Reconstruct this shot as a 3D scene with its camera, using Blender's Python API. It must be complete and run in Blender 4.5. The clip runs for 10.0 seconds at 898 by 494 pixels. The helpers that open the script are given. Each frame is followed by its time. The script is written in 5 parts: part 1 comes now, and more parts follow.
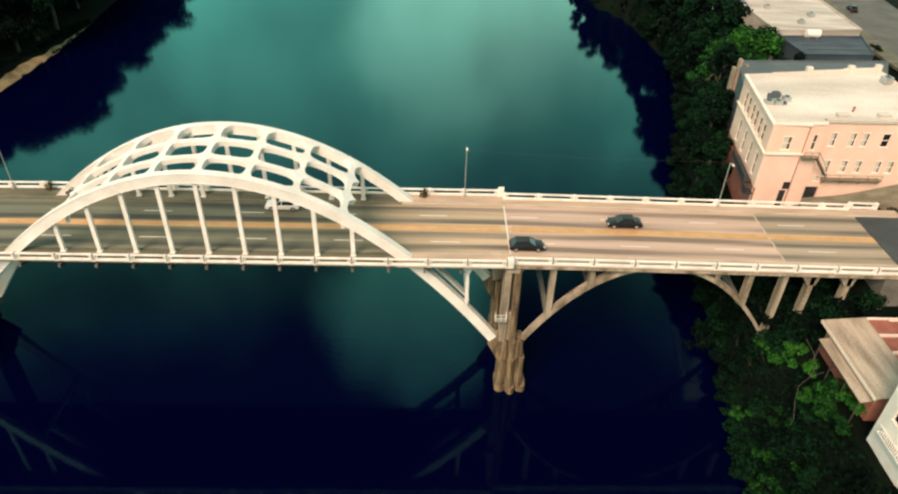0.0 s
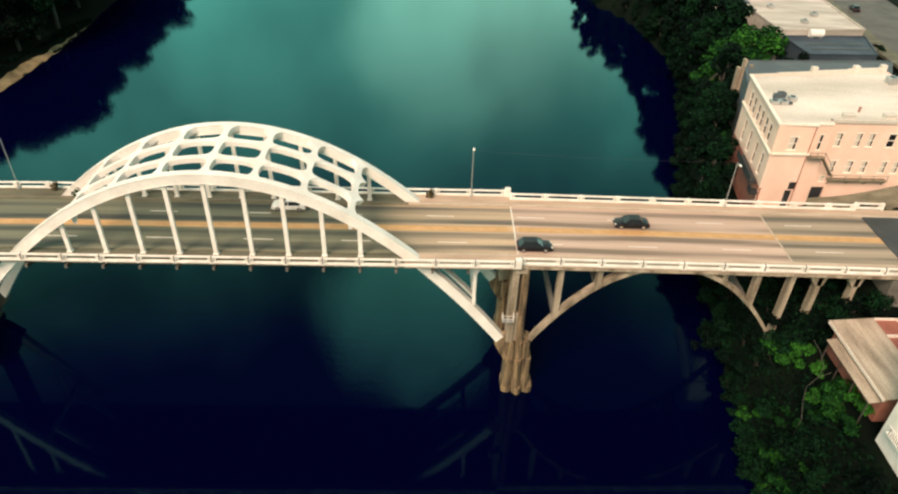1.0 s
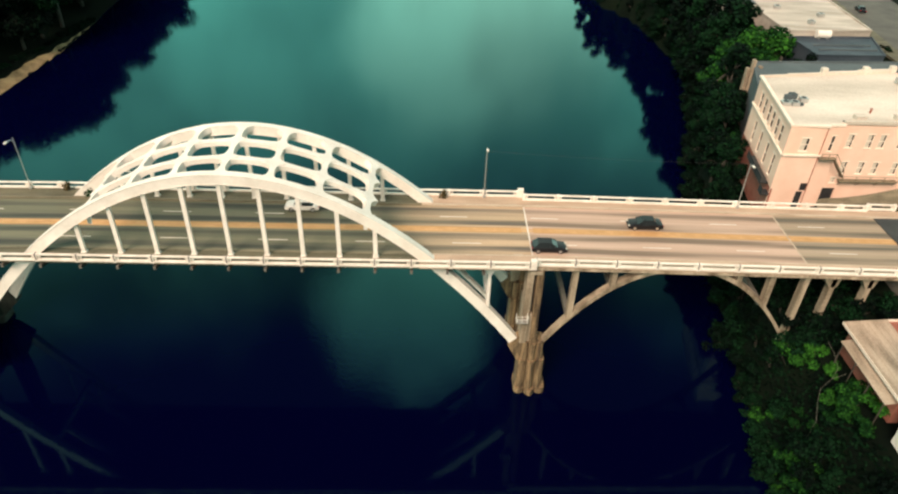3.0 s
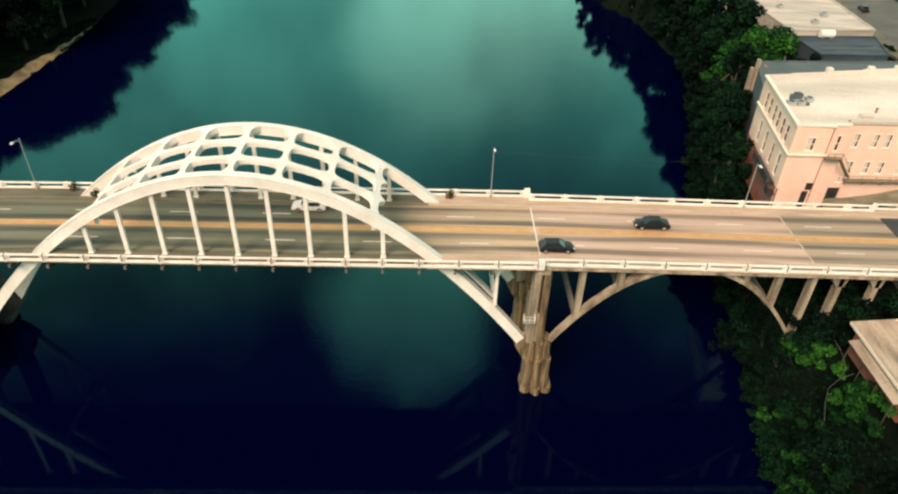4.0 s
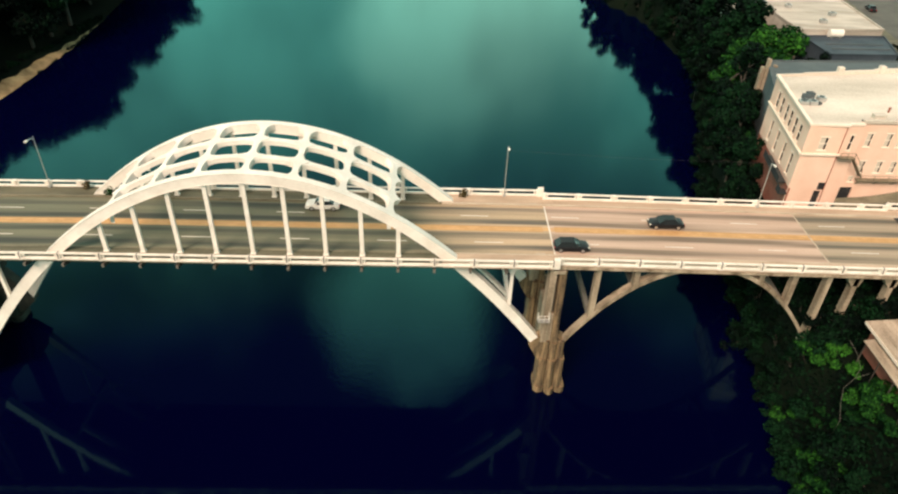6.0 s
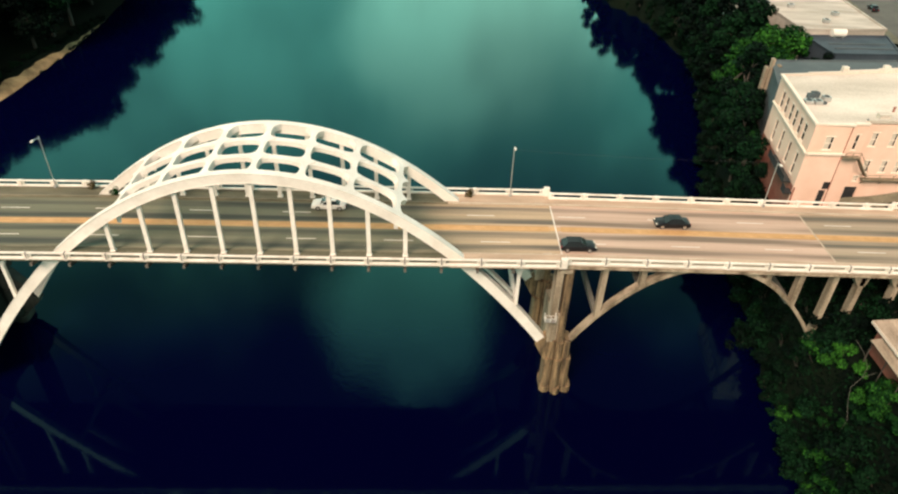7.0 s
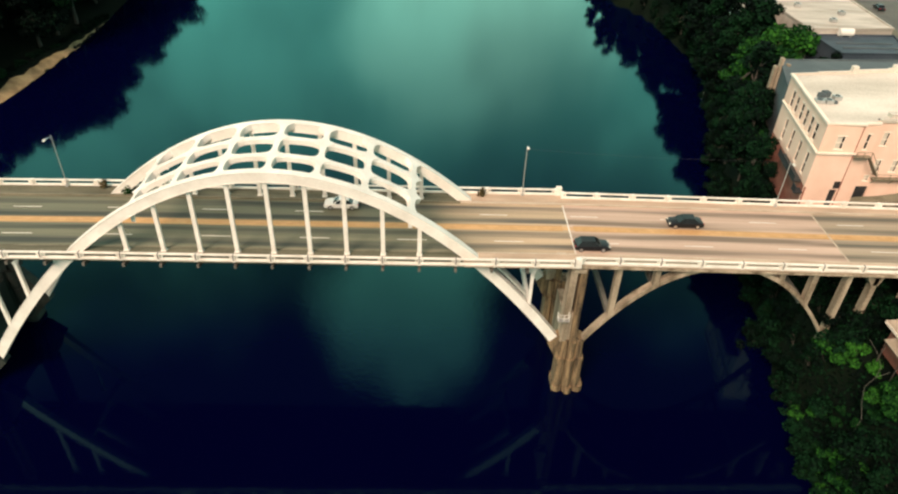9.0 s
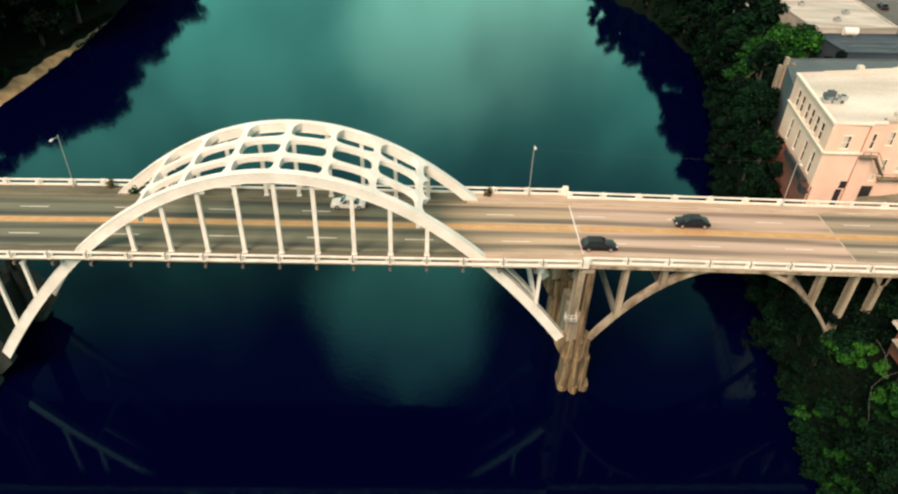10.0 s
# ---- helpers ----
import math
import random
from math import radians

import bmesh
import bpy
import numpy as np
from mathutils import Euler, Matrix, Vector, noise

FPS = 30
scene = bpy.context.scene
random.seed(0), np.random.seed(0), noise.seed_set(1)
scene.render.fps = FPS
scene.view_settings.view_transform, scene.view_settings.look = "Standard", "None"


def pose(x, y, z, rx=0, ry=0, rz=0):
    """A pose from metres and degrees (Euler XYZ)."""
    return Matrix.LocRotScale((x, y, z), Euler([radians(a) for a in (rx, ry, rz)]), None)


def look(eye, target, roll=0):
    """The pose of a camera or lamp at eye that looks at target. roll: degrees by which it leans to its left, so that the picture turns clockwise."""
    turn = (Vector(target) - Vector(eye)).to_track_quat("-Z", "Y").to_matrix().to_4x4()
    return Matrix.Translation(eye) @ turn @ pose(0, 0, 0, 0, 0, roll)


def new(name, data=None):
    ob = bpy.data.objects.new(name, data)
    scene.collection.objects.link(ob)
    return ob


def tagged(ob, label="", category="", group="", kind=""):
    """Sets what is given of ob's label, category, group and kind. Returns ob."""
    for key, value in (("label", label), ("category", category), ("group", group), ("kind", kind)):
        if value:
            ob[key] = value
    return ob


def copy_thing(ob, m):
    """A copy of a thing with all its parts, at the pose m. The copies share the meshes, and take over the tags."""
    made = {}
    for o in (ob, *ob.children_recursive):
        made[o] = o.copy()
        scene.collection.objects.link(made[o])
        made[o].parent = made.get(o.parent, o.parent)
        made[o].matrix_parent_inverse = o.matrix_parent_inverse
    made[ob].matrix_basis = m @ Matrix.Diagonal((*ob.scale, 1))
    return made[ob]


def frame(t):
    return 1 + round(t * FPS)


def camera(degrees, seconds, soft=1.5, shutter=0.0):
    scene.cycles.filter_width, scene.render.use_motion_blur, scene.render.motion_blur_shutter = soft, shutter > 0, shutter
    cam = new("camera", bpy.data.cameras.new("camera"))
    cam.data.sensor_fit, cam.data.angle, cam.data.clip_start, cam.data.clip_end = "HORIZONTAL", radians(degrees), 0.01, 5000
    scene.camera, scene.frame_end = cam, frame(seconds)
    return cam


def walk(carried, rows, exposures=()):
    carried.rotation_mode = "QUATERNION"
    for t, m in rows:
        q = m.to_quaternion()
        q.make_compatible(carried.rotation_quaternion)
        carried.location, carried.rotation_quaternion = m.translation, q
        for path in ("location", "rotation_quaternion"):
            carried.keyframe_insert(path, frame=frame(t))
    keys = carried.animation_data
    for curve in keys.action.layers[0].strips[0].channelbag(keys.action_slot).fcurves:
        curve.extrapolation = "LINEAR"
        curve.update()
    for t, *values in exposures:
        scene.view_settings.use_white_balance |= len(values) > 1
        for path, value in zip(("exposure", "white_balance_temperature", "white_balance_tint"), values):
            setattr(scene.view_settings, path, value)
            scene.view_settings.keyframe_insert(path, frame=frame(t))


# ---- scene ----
cam = camera(66.5, 10.0, soft=2.2)
PATH = [
    (0, (50.512, -69.741, 74.019), (50.558, -68.111, 72.86), 1.9),
    (0.5, (49.914, -69.597, 74.02), (49.963, -67.969, 72.86), 1.9),
    (1, (49.34, -69.482, 74.05), (49.391, -67.854, 72.889), 2.0),
    (1.5, (48.771, -69.364, 74.075), (48.825, -67.737, 72.913), 2.1),
    (2, (48.206, -69.347, 74.104), (48.262, -67.721, 72.941), 2.1),
    (2.5, (47.709, -69.321, 74.115), (47.765, -67.695, 72.953), 2.2),
    (4, (46.164, -69.17, 74.111), (46.223, -67.545, 72.948), 2.2),
    (4.5, (45.659, -69.12, 74.056), (45.719, -67.495, 72.892), 2.3),
    (5, (45.187, -69.102, 74.015), (45.247, -67.477, 72.85), 2.3),
    (5.5, (44.719, -69.103, 73.996), (44.778, -67.479, 72.831), 2.3),
    (7, (43.275, -69.066, 73.853), (43.337, -67.441, 72.688), 2.3),
    (7.5, (42.78, -69.052, 73.827), (42.843, -67.428, 72.662), 2.3),
    (8, (42.333, -69.019, 73.8), (42.396, -67.395, 72.635), 2.3),
    (8.5, (41.875, -68.968, 73.789), (41.939, -67.345, 72.622), 2.3),
    (9, (41.392, -68.92, 73.799), (41.457, -67.298, 72.632), 2.4),
    (9.5, (40.901, -68.881, 73.847), (40.966, -67.259, 72.679), 2.4),
    (10, (40.461, -68.794, 73.931), (40.526, -67.174, 72.76), 2.4),
]
walk(cam, [(t, look(eye, target, roll)) for t, eye, target, roll in PATH],
     exposures=[(0.0, 0.0, 7150, 9.0), (10.0, 0.0, 7150, 9.0)])

# ---- light ----
SUN_EL, SUN_AZ = 45.0, 208.0        # degrees; azimuth of the sun measured from +y, clockwise
world = bpy.data.worlds.new("sky")
scene.world = world
world.use_nodes = True
wn, wl = world.node_tree.nodes, world.node_tree.links
bg = wn["Background"]
sky = wn.new("ShaderNodeTexSky")
sky.sky_type, sky.sun_disc = "NISHITA", False
sky.sun_elevation, sky.sun_rotation = radians(SUN_EL), radians(SUN_AZ)
sky.air_density, sky.dust_density, sky.ozone_density = 1.0, 6.0, 2.0
tc = wn.new("ShaderNodeTexCoord")
stretch = wn.new("ShaderNodeMapping")      # tall, soft cloud streaks
stretch.inputs["Scale"].default_value = (2.4, 2.4, 1.6)
wl.new(tc.outputs["Generated"], stretch.inputs["Vector"])
cloud = wn.new("ShaderNodeTexNoise")
cloud.noise_dimensions = "4D"
cloud.inputs["W"].default_value = 1.3
cloud.inputs["Scale"].default_value = 2.8
cloud.inputs["Detail"].default_value = 5.0
wl.new(stretch.outputs["Vector"], cloud.inputs["Vector"])
sepw = wn.new("ShaderNodeSeparateXYZ")
wl.new(tc.outputs["Generated"], sepw.inputs["Vector"])


def wmath(op, a, b, c=None):
    q = wn.new("ShaderNodeMath")
    q.operation = op
    for k, v in enumerate((a, b, c)):
        if v is None:
            continue
        if isinstance(v, (int, float)):
            q.inputs[k].default_value = v
        else:
            wl.new(v, q.inputs[k])
    return q.outputs["Value"]


def wrange(v, a, b, lo, hi):
    q = wn.new("ShaderNodeMapRange")
    q.interpolation_type = "SMOOTHSTEP"
    for k, val in zip(("From Min", "From Max", "To Min", "To Max"), (a, b, lo, hi)):
        q.inputs[k].default_value = val
    wl.new(v, q.inputs["Value"])
    return q.outputs["Result"]


def bright_cloud(azimuth, elevation, radius, amount):
    """A soft bright break in the cloud round one direction, with a ragged edge."""
    q = wn.new("ShaderNodeVectorMath")
    q.operation = "DOT_PRODUCT"
    wl.new(tc.outputs["Generated"], q.inputs[0])
    a, e = radians(azimuth), radians(elevation)
    q.inputs[1].default_value = (math.sin(a) * math.cos(e), math.cos(a) * math.cos(e), math.sin(e))
    edge = 1 - math.cos(radians(radius))
    ragged = wmath("MULTIPLY_ADD", cloud.outputs["Fac"], edge * 1.5, wmath("SUBTRACT", q.outputs["Value"], edge * 0.75))
    return wrange(ragged, 1 - edge, 1.0, 0.0, amount)


# cloud cover thickens towards the horizon and is brightest over the river ahead
cover = wmath("MULTIPLY_ADD", cloud.outputs["Fac"], 0.3, wmath("MULTIPLY_ADD", sepw.outputs["Z"], -1.6, 1.27))
ahead = wrange(sepw.outputs["Y"], -0.4, 0.7, 0.30, 1.0)
streak = wrange(cloud.outputs["Fac"], 0.36, 0.64, 0.80, 1.24)
level = wmath("MULTIPLY", wmath("MULTIPLY", ahead, streak), wrange(sepw.outputs["Z"], 0.22, 0.46, 0.84, 1.0))
cov = wrange(cover, 0.34, 0.72, 0.0, 1.0)
level = wmath("MULTIPLY", level, cov)
level = wmath("ADD", level, bright_cloud(-1.8, 40.5, 9.0, 1.7))
shade = wn.new("ShaderNodeVectorMath")
shade.operation = "SCALE"
shade.inputs[0].default_value = (10.5, 19.0, 17.5)
wl.new(level, shade.inputs["Scale"])
clear = wmath("SUBTRACT", 0.7, wmath("MULTIPLY", cov, 0.6))
blue = wn.new("ShaderNodeVectorMath")
blue.operation = "SCALE"
wl.new(sky.outputs["Color"], blue.inputs[0])
wl.new(clear, blue.inputs["Scale"])
pale = wn.new("ShaderNodeVectorMath")      # sunlit cloud low over the river
pale.operation = "SCALE"
pale.inputs[0].default_value = (25.0, 15.0, 12.5)
wl.new(bright_cloud(5.0, 14.0, 15.0, 0.8), pale.inputs["Scale"])
lit = wn.new("ShaderNodeVectorMath")
wl.new(shade.outputs["Vector"], lit.inputs[0])
wl.new(pale.outputs["Vector"], lit.inputs[1])
both = wn.new("ShaderNodeVectorMath")
wl.new(blue.outputs["Vector"], both.inputs[0])
wl.new(lit.outputs["Vector"], both.inputs[1])
wl.new(both.outputs["Vector"], bg.inputs["Color"])
bg.inputs["Strength"].default_value = 0.11
sun = new("sun", bpy.data.lights.new("sun", "SUN"))
sun.data.energy, sun.data.angle, sun.data.color = 5.0, radians(28), (1.0, 0.76, 0.65)
az, el = radians(SUN_AZ), radians(SUN_EL)
sun.matrix_world = look((0, 0, 200), (-math.sin(az) * math.cos(el), -math.cos(az) * math.cos(el), 200 - math.sin(el)))


# ---- materials ----
def material(name, c1, c2, rough=0.7, grain=6.0, blotch=0.25, bump=0.15, metal=0.0, vary=0.0, streak=None):
    """Two colours mixed by noise at two scales, with bump; streak: stretch of the large noise along (x, y, z)."""
    m = bpy.data.materials.new(name)
    m.use_nodes = True
    n, l = m.node_tree.nodes, m.node_tree.links
    b = n["Principled BSDF"]
    co = n.new("ShaderNodeTexCoord")
    mp = n.new("ShaderNodeMapping")
    if streak:
        mp.inputs["Scale"].default_value = streak
    l.new(co.outputs["Object"], mp.inputs["Vector"])
    big, fine = n.new("ShaderNodeTexNoise"), n.new("ShaderNodeTexNoise")
    big.inputs["Scale"].default_value, big.inputs["Detail"].default_value = blotch, 5
    fine.inputs["Scale"].default_value, fine.inputs["Detail"].default_value = grain, 4
    l.new(mp.outputs["Vector"], big.inputs["Vector"])
    l.new(co.outputs["Object"], fine.inputs["Vector"])
    mul = n.new("ShaderNodeMath")
    mul.operation = "MULTIPLY_ADD"
    mul.inputs[1].default_value, mul.inputs[2].default_value = 0.4, -0.2
    l.new(fine.outputs["Fac"], mul.inputs[0])
    add = n.new("ShaderNodeMath")
    l.new(big.outputs["Fac"], add.inputs[0])
    l.new(mul.outputs["Value"], add.inputs[1])
    last = add
    if vary:
        info = n.new("ShaderNodeObjectInfo")
        va = n.new("ShaderNodeMath")
        va.operation = "MULTIPLY_ADD"
        va.inputs[1].default_value = vary
        l.new(info.outputs["Random"], va.inputs[0])
        l.new(add.outputs["Value"], va.inputs[2])
        sb = n.new("ShaderNodeMath")
        sb.operation = "SUBTRACT"
        l.new(va.outputs["Value"], sb.inputs[0])
        sb.inputs[1].default_value = vary / 2
        last = sb
    r = n.new("ShaderNodeValToRGB")
    r.color_ramp.elements[0].position, r.color_ramp.elements[1].position = 0.3, 0.7
    r.color_ramp.elements[0].color, r.color_ramp.elements[1].color = (*c1, 1), (*c2, 1)
    l.new(last.outputs["Value"], r.inputs["Fac"])
    l.new(r.outputs["Color"], b.inputs["Base Color"])
    b.inputs["Roughness"].default_value, b.inputs["Metallic"].default_value = rough, metal
    bp = n.new("ShaderNodeBump")
    bp.inputs["Strength"].default_value, bp.inputs["Distance"].default_value = bump, 0.05
    l.new(fine.outputs["Fac"], bp.inputs["Height"])
    l.new(bp.outputs["Normal"], b.inputs["Normal"])
    return m


def leaf_material(name, c1, c2):
    m = bpy.data.materials.new(name)
    m.use_nodes = True
    n, l = m.node_tree.nodes, m.node_tree.links
    b = n["Principled BSDF"]
    geo, info = n.new("ShaderNodeNewGeometry"), n.new("ShaderNodeObjectInfo")
    a = n.new("ShaderNodeMath")
    a.operation = "MULTIPLY_ADD"
    a.inputs[1].default_value = 0.5
    l.new(info.outputs["Random"], a.inputs[0])
    h = n.new("ShaderNodeMath")
    h.operation = "MULTIPLY"
    h.inputs[1].default_value = 0.5
    l.new(geo.outputs["Random Per Island"], h.inputs[0])
    l.new(h.outputs["Value"], a.inputs[2])
    r = n.new("ShaderNodeValToRGB")
    r.color_ramp.elements[0].position = 0.35
    r.color_ramp.elements[0].color, r.color_ramp.elements[1].color = (*c1, 1), (*c2, 1)
    l.new(a.outputs["Value"], r.inputs["Fac"])
    l.new(r.outputs["Color"], b.inputs["Base Color"])
    b.inputs["Roughness"].default_value = 0.8
    b.inputs["Specular IOR Level"].default_value = 0.05
    return m


def road_material(name, c1, c2, dark, lane0, lane, pale=None):
    """Concrete with long oil and tyre streaks that repeat lane by lane; pale: (colour factor, x0, x1) that tints it
    gradually along the deck.
    """
    m = material(name, c1, c2, 0.8, 8, 0.55, 0.2, streak=(0.05, 1.7, 1))
    n, l = m.node_tree.nodes, m.node_tree.links
    b = n["Principled BSDF"]
    src = b.inputs["Base Color"].links[0].from_socket
    co = n.new("ShaderNodeTexCoord")
    sep = n.new("ShaderNodeSeparateXYZ")
    l.new(co.outputs["Object"], sep.inputs["Vector"])
    ph = n.new("ShaderNodeMath")
    ph.operation = "MULTIPLY_ADD"
    ph.inputs[1].default_value, ph.inputs[2].default_value = 2 * math.pi / lane, -2 * math.pi * lane0 / lane
    l.new(sep.outputs["Y"], ph.inputs[0])
    cs = n.new("ShaderNodeMath")
    cs.operation = "COSINE"
    l.new(ph.outputs["Value"], cs.inputs[0])
    mp = n.new("ShaderNodeMapping")
    mp.inputs["Scale"].default_value = (0.035, 0.9, 1)
    l.new(co.outputs["Object"], mp.inputs["Vector"])
    nz = n.new("ShaderNodeTexNoise")
    nz.inputs["Scale"].default_value, nz.inputs["Detail"].default_value = 1.0, 5
    l.new(mp.outputs["Vector"], nz.inputs["Vector"])
    ad = n.new("ShaderNodeMath")
    ad.operation = "MULTIPLY_ADD"
    ad.inputs[1].default_value = 0.22
    l.new(cs.outputs["Value"], ad.inputs[0])
    l.new(nz.outputs["Fac"], ad.inputs[2])
    rp = n.new("ShaderNodeMapRange")
    rp.inputs["From Min"].default_value, rp.inputs["From Max"].default_value = 0.44, 0.78
    rp.inputs["To Max"].default_value = 0.95
    l.new(ad.outputs["Value"], rp.inputs["Value"])
    mx = n.new("ShaderNodeMix")
    mx.data_type = "RGBA"
    l.new(rp.outputs["Result"], mx.inputs["Factor"])
    l.new(src, mx.inputs["A"])
    mx.inputs["B"].default_value = (*dark, 1)
    l.new(mx.outputs["Result"], b.inputs["Base Color"])
    # Multiplies in the pale factor, stronger towards larger x.
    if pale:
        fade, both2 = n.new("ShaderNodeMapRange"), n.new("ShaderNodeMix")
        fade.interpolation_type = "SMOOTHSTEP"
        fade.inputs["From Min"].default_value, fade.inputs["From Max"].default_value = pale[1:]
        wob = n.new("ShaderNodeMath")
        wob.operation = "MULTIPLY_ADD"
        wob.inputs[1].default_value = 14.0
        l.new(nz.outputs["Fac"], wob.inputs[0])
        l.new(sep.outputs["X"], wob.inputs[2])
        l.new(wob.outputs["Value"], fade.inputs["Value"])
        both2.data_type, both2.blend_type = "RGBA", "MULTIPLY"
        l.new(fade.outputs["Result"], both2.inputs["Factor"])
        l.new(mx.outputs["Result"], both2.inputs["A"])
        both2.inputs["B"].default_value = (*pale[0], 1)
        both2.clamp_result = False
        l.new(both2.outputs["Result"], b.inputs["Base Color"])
    return m


M_WHITE = material("painted_steel", (0.64, 0.61, 0.55), (0.78, 0.76, 0.70), 0.5, 3, 0.35, 0.05)
M_CONC = material("weathered_concrete", (0.115, 0.088, 0.056), (0.42, 0.35, 0.26), 0.85, 5, 0.8, 0.3, streak=(1, 1, 0.14))
M_PIER = material("stained_shaded_pier_concrete", (0.012, 0.009, 0.006), (0.27, 0.185, 0.10), 0.88, 5, 2.4, 0.35, streak=(1, 1, 0.1))
# Left pier: a dark copy of the concrete, with its shade in the colour.
M_PIERSHADE = material("shaded_black_concrete", (0.006, 0.010, 0.009), (0.028, 0.036, 0.028), 0.9, 5, 1.2, 0.3, streak=(1, 1, 0.15))
M_RAIL = material("rail_concrete", (0.60, 0.56, 0.49), (0.80, 0.77, 0.70), 0.8, 5, 0.6, 0.2)
# Undersides in darker concrete: the shade under the deck is in the colour.
M_SOFFITSHADE = material("shaded_soffit_concrete", (0.07, 0.065, 0.055), (0.15, 0.14, 0.12), 0.9, 4, 0.3, 0.2)
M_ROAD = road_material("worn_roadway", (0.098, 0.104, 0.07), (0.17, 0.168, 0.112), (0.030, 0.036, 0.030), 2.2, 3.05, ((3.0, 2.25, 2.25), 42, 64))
M_ROADR = road_material("worn_approach_roadway", (0.38, 0.275, 0.21), (0.52, 0.39, 0.31), (0.15, 0.115, 0.085), 2.2, 3.05)
M_ASPHALT = material("street_asphalt", (0.026, 0.032, 0.034), (0.05, 0.056, 0.056), 0.85, 10, 0.3, 0.2)
M_WALKR = material("approach_sidewalk", (0.33, 0.245, 0.175), (0.47, 0.36, 0.265), 0.85, 5, 0.7, 0.2, streak=(0.2, 1, 1))
M_KERB = material("worn_kerb", (0.34, 0.28, 0.21), (0.50, 0.43, 0.34), 0.85, 5, 0.9, 0.2, streak=(0.3, 1, 1))
M_STREET = material("worn_street_asphalt", (0.055, 0.056, 0.05), (0.10, 0.098, 0.085), 0.85, 6, 0.2, 0.2)
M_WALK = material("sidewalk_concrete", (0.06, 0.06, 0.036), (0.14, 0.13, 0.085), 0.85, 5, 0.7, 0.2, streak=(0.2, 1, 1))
M_OLIVEKERB = material("olive_kerb", (0.09, 0.085, 0.055), (0.20, 0.18, 0.125), 0.85, 5, 0.9, 0.2, streak=(0.3, 1, 1))
M_YELLOW = material("yellow_paint", (0.42, 0.24, 0.09), (0.56, 0.34, 0.15), 0.7, 12, 0.8, 0.1)
M_MEDIAN = material("faded_median", (0.34, 0.20, 0.095), (0.50, 0.315, 0.155), 0.8, 8, 0.6, 0.15, streak=(0.08, 1.5, 1))
M_MARK = material("white_paint", (0.50, 0.47, 0.42), (0.68, 0.65, 0.58), 0.7, 12, 0.8, 0.1)
M_GAPSHADE = material("gap_shade", (0.05, 0.045, 0.04), (0.10, 0.09, 0.08), 0.8, 8, 1, 0.1)
M_PINK = material("pink_stucco", (0.72, 0.49, 0.38), (0.80, 0.58, 0.47), 0.85, 5, 0.25, 0.15)
M_TRIM = material("cream_trim", (0.72, 0.62, 0.52), (0.80, 0.72, 0.62), 0.7, 5, 0.5, 0.1)
M_ROOF = material("white_membrane_roof", (0.42, 0.38, 0.32), (0.68, 0.63, 0.55), 0.7, 3, 0.16, 0.15, streak=(0.25, 1, 1))
M_GREYROOF = material("grey_roof", (0.05, 0.07, 0.078), (0.085, 0.11, 0.118), 0.8, 3, 0.2, 0.15)
M_DARKROOF = material("dark_blue_roof", (0.02, 0.035, 0.05), (0.05, 0.07, 0.09), 0.7, 3, 0.2, 0.15)
M_TANROOF = material("tan_metal_roof", (0.20, 0.165, 0.12), (0.48, 0.41, 0.32), 0.6, 4, 0.9, 0.1, streak=(0.9, 0.14, 1))
M_BRICK = material("red_brick", (0.24, 0.08, 0.055), (0.36, 0.14, 0.10), 0.85, 6, 0.6, 0.3)
M_DARK = material("dark_metal", (0.015, 0.017, 0.02), (0.035, 0.038, 0.04), 0.5, 6, 1, 0.05)
M_STEEL = material("galvanised_steel", (0.42, 0.43, 0.42), (0.55, 0.56, 0.55), 0.45, 8, 1, 0.05, metal=0.7)
M_BARK = material("bark", (0.025, 0.02, 0.016), (0.06, 0.05, 0.04), 0.9, 8, 1, 0.4)
M_STEM = material("pale_bark", (0.05, 0.055, 0.045), (0.11, 0.11, 0.09), 0.85, 8, 1, 0.2)
M_OLDSTEEL = material("weathered_steel", (0.14, 0.13, 0.09), (0.27, 0.24, 0.17), 0.6, 8, 1, 0.1, metal=0.3)
M_PALEROOF = material("stained_pale_roof", (0.30, 0.275, 0.23), (0.54, 0.50, 0.44), 0.75, 3, 0.3, 0.15, streak=(0.3, 1, 1))
M_SAND = material("pale_dirt", (0.13, 0.085, 0.04), (0.36, 0.25, 0.13), 0.95, 3, 0.3, 0.3)
M_WALLW = material("white_wall", (0.66, 0.63, 0.57), (0.80, 0.77, 0.71), 0.8, 4, 0.4, 0.1)
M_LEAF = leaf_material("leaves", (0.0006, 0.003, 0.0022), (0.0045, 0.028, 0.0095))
M_DRYWEED = leaf_material("dry_weeds", (0.05, 0.04, 0.018), (0.15, 0.12, 0.06))
M_LEAF2 = leaf_material("light_leaves", (0.003, 0.022, 0.006), (0.034, 0.15, 0.018))
M_BLACKCAR = material("black_car_paint", (0.008, 0.009, 0.011), (0.014, 0.015, 0.018), 0.32, 5, 1, 0.0)
M_BLACKCAR.node_tree.nodes["Principled BSDF"].inputs["Specular IOR Level"].default_value = 0.2
M_WHITECAR = material("white_car_paint", (0.72, 0.70, 0.66), (0.78, 0.76, 0.72), 0.25, 5, 1, 0.0)
M_RUBBER = material("tyre_rubber", (0.012, 0.012, 0.012), (0.025, 0.025, 0.025), 0.85, 8, 1, 0.1)
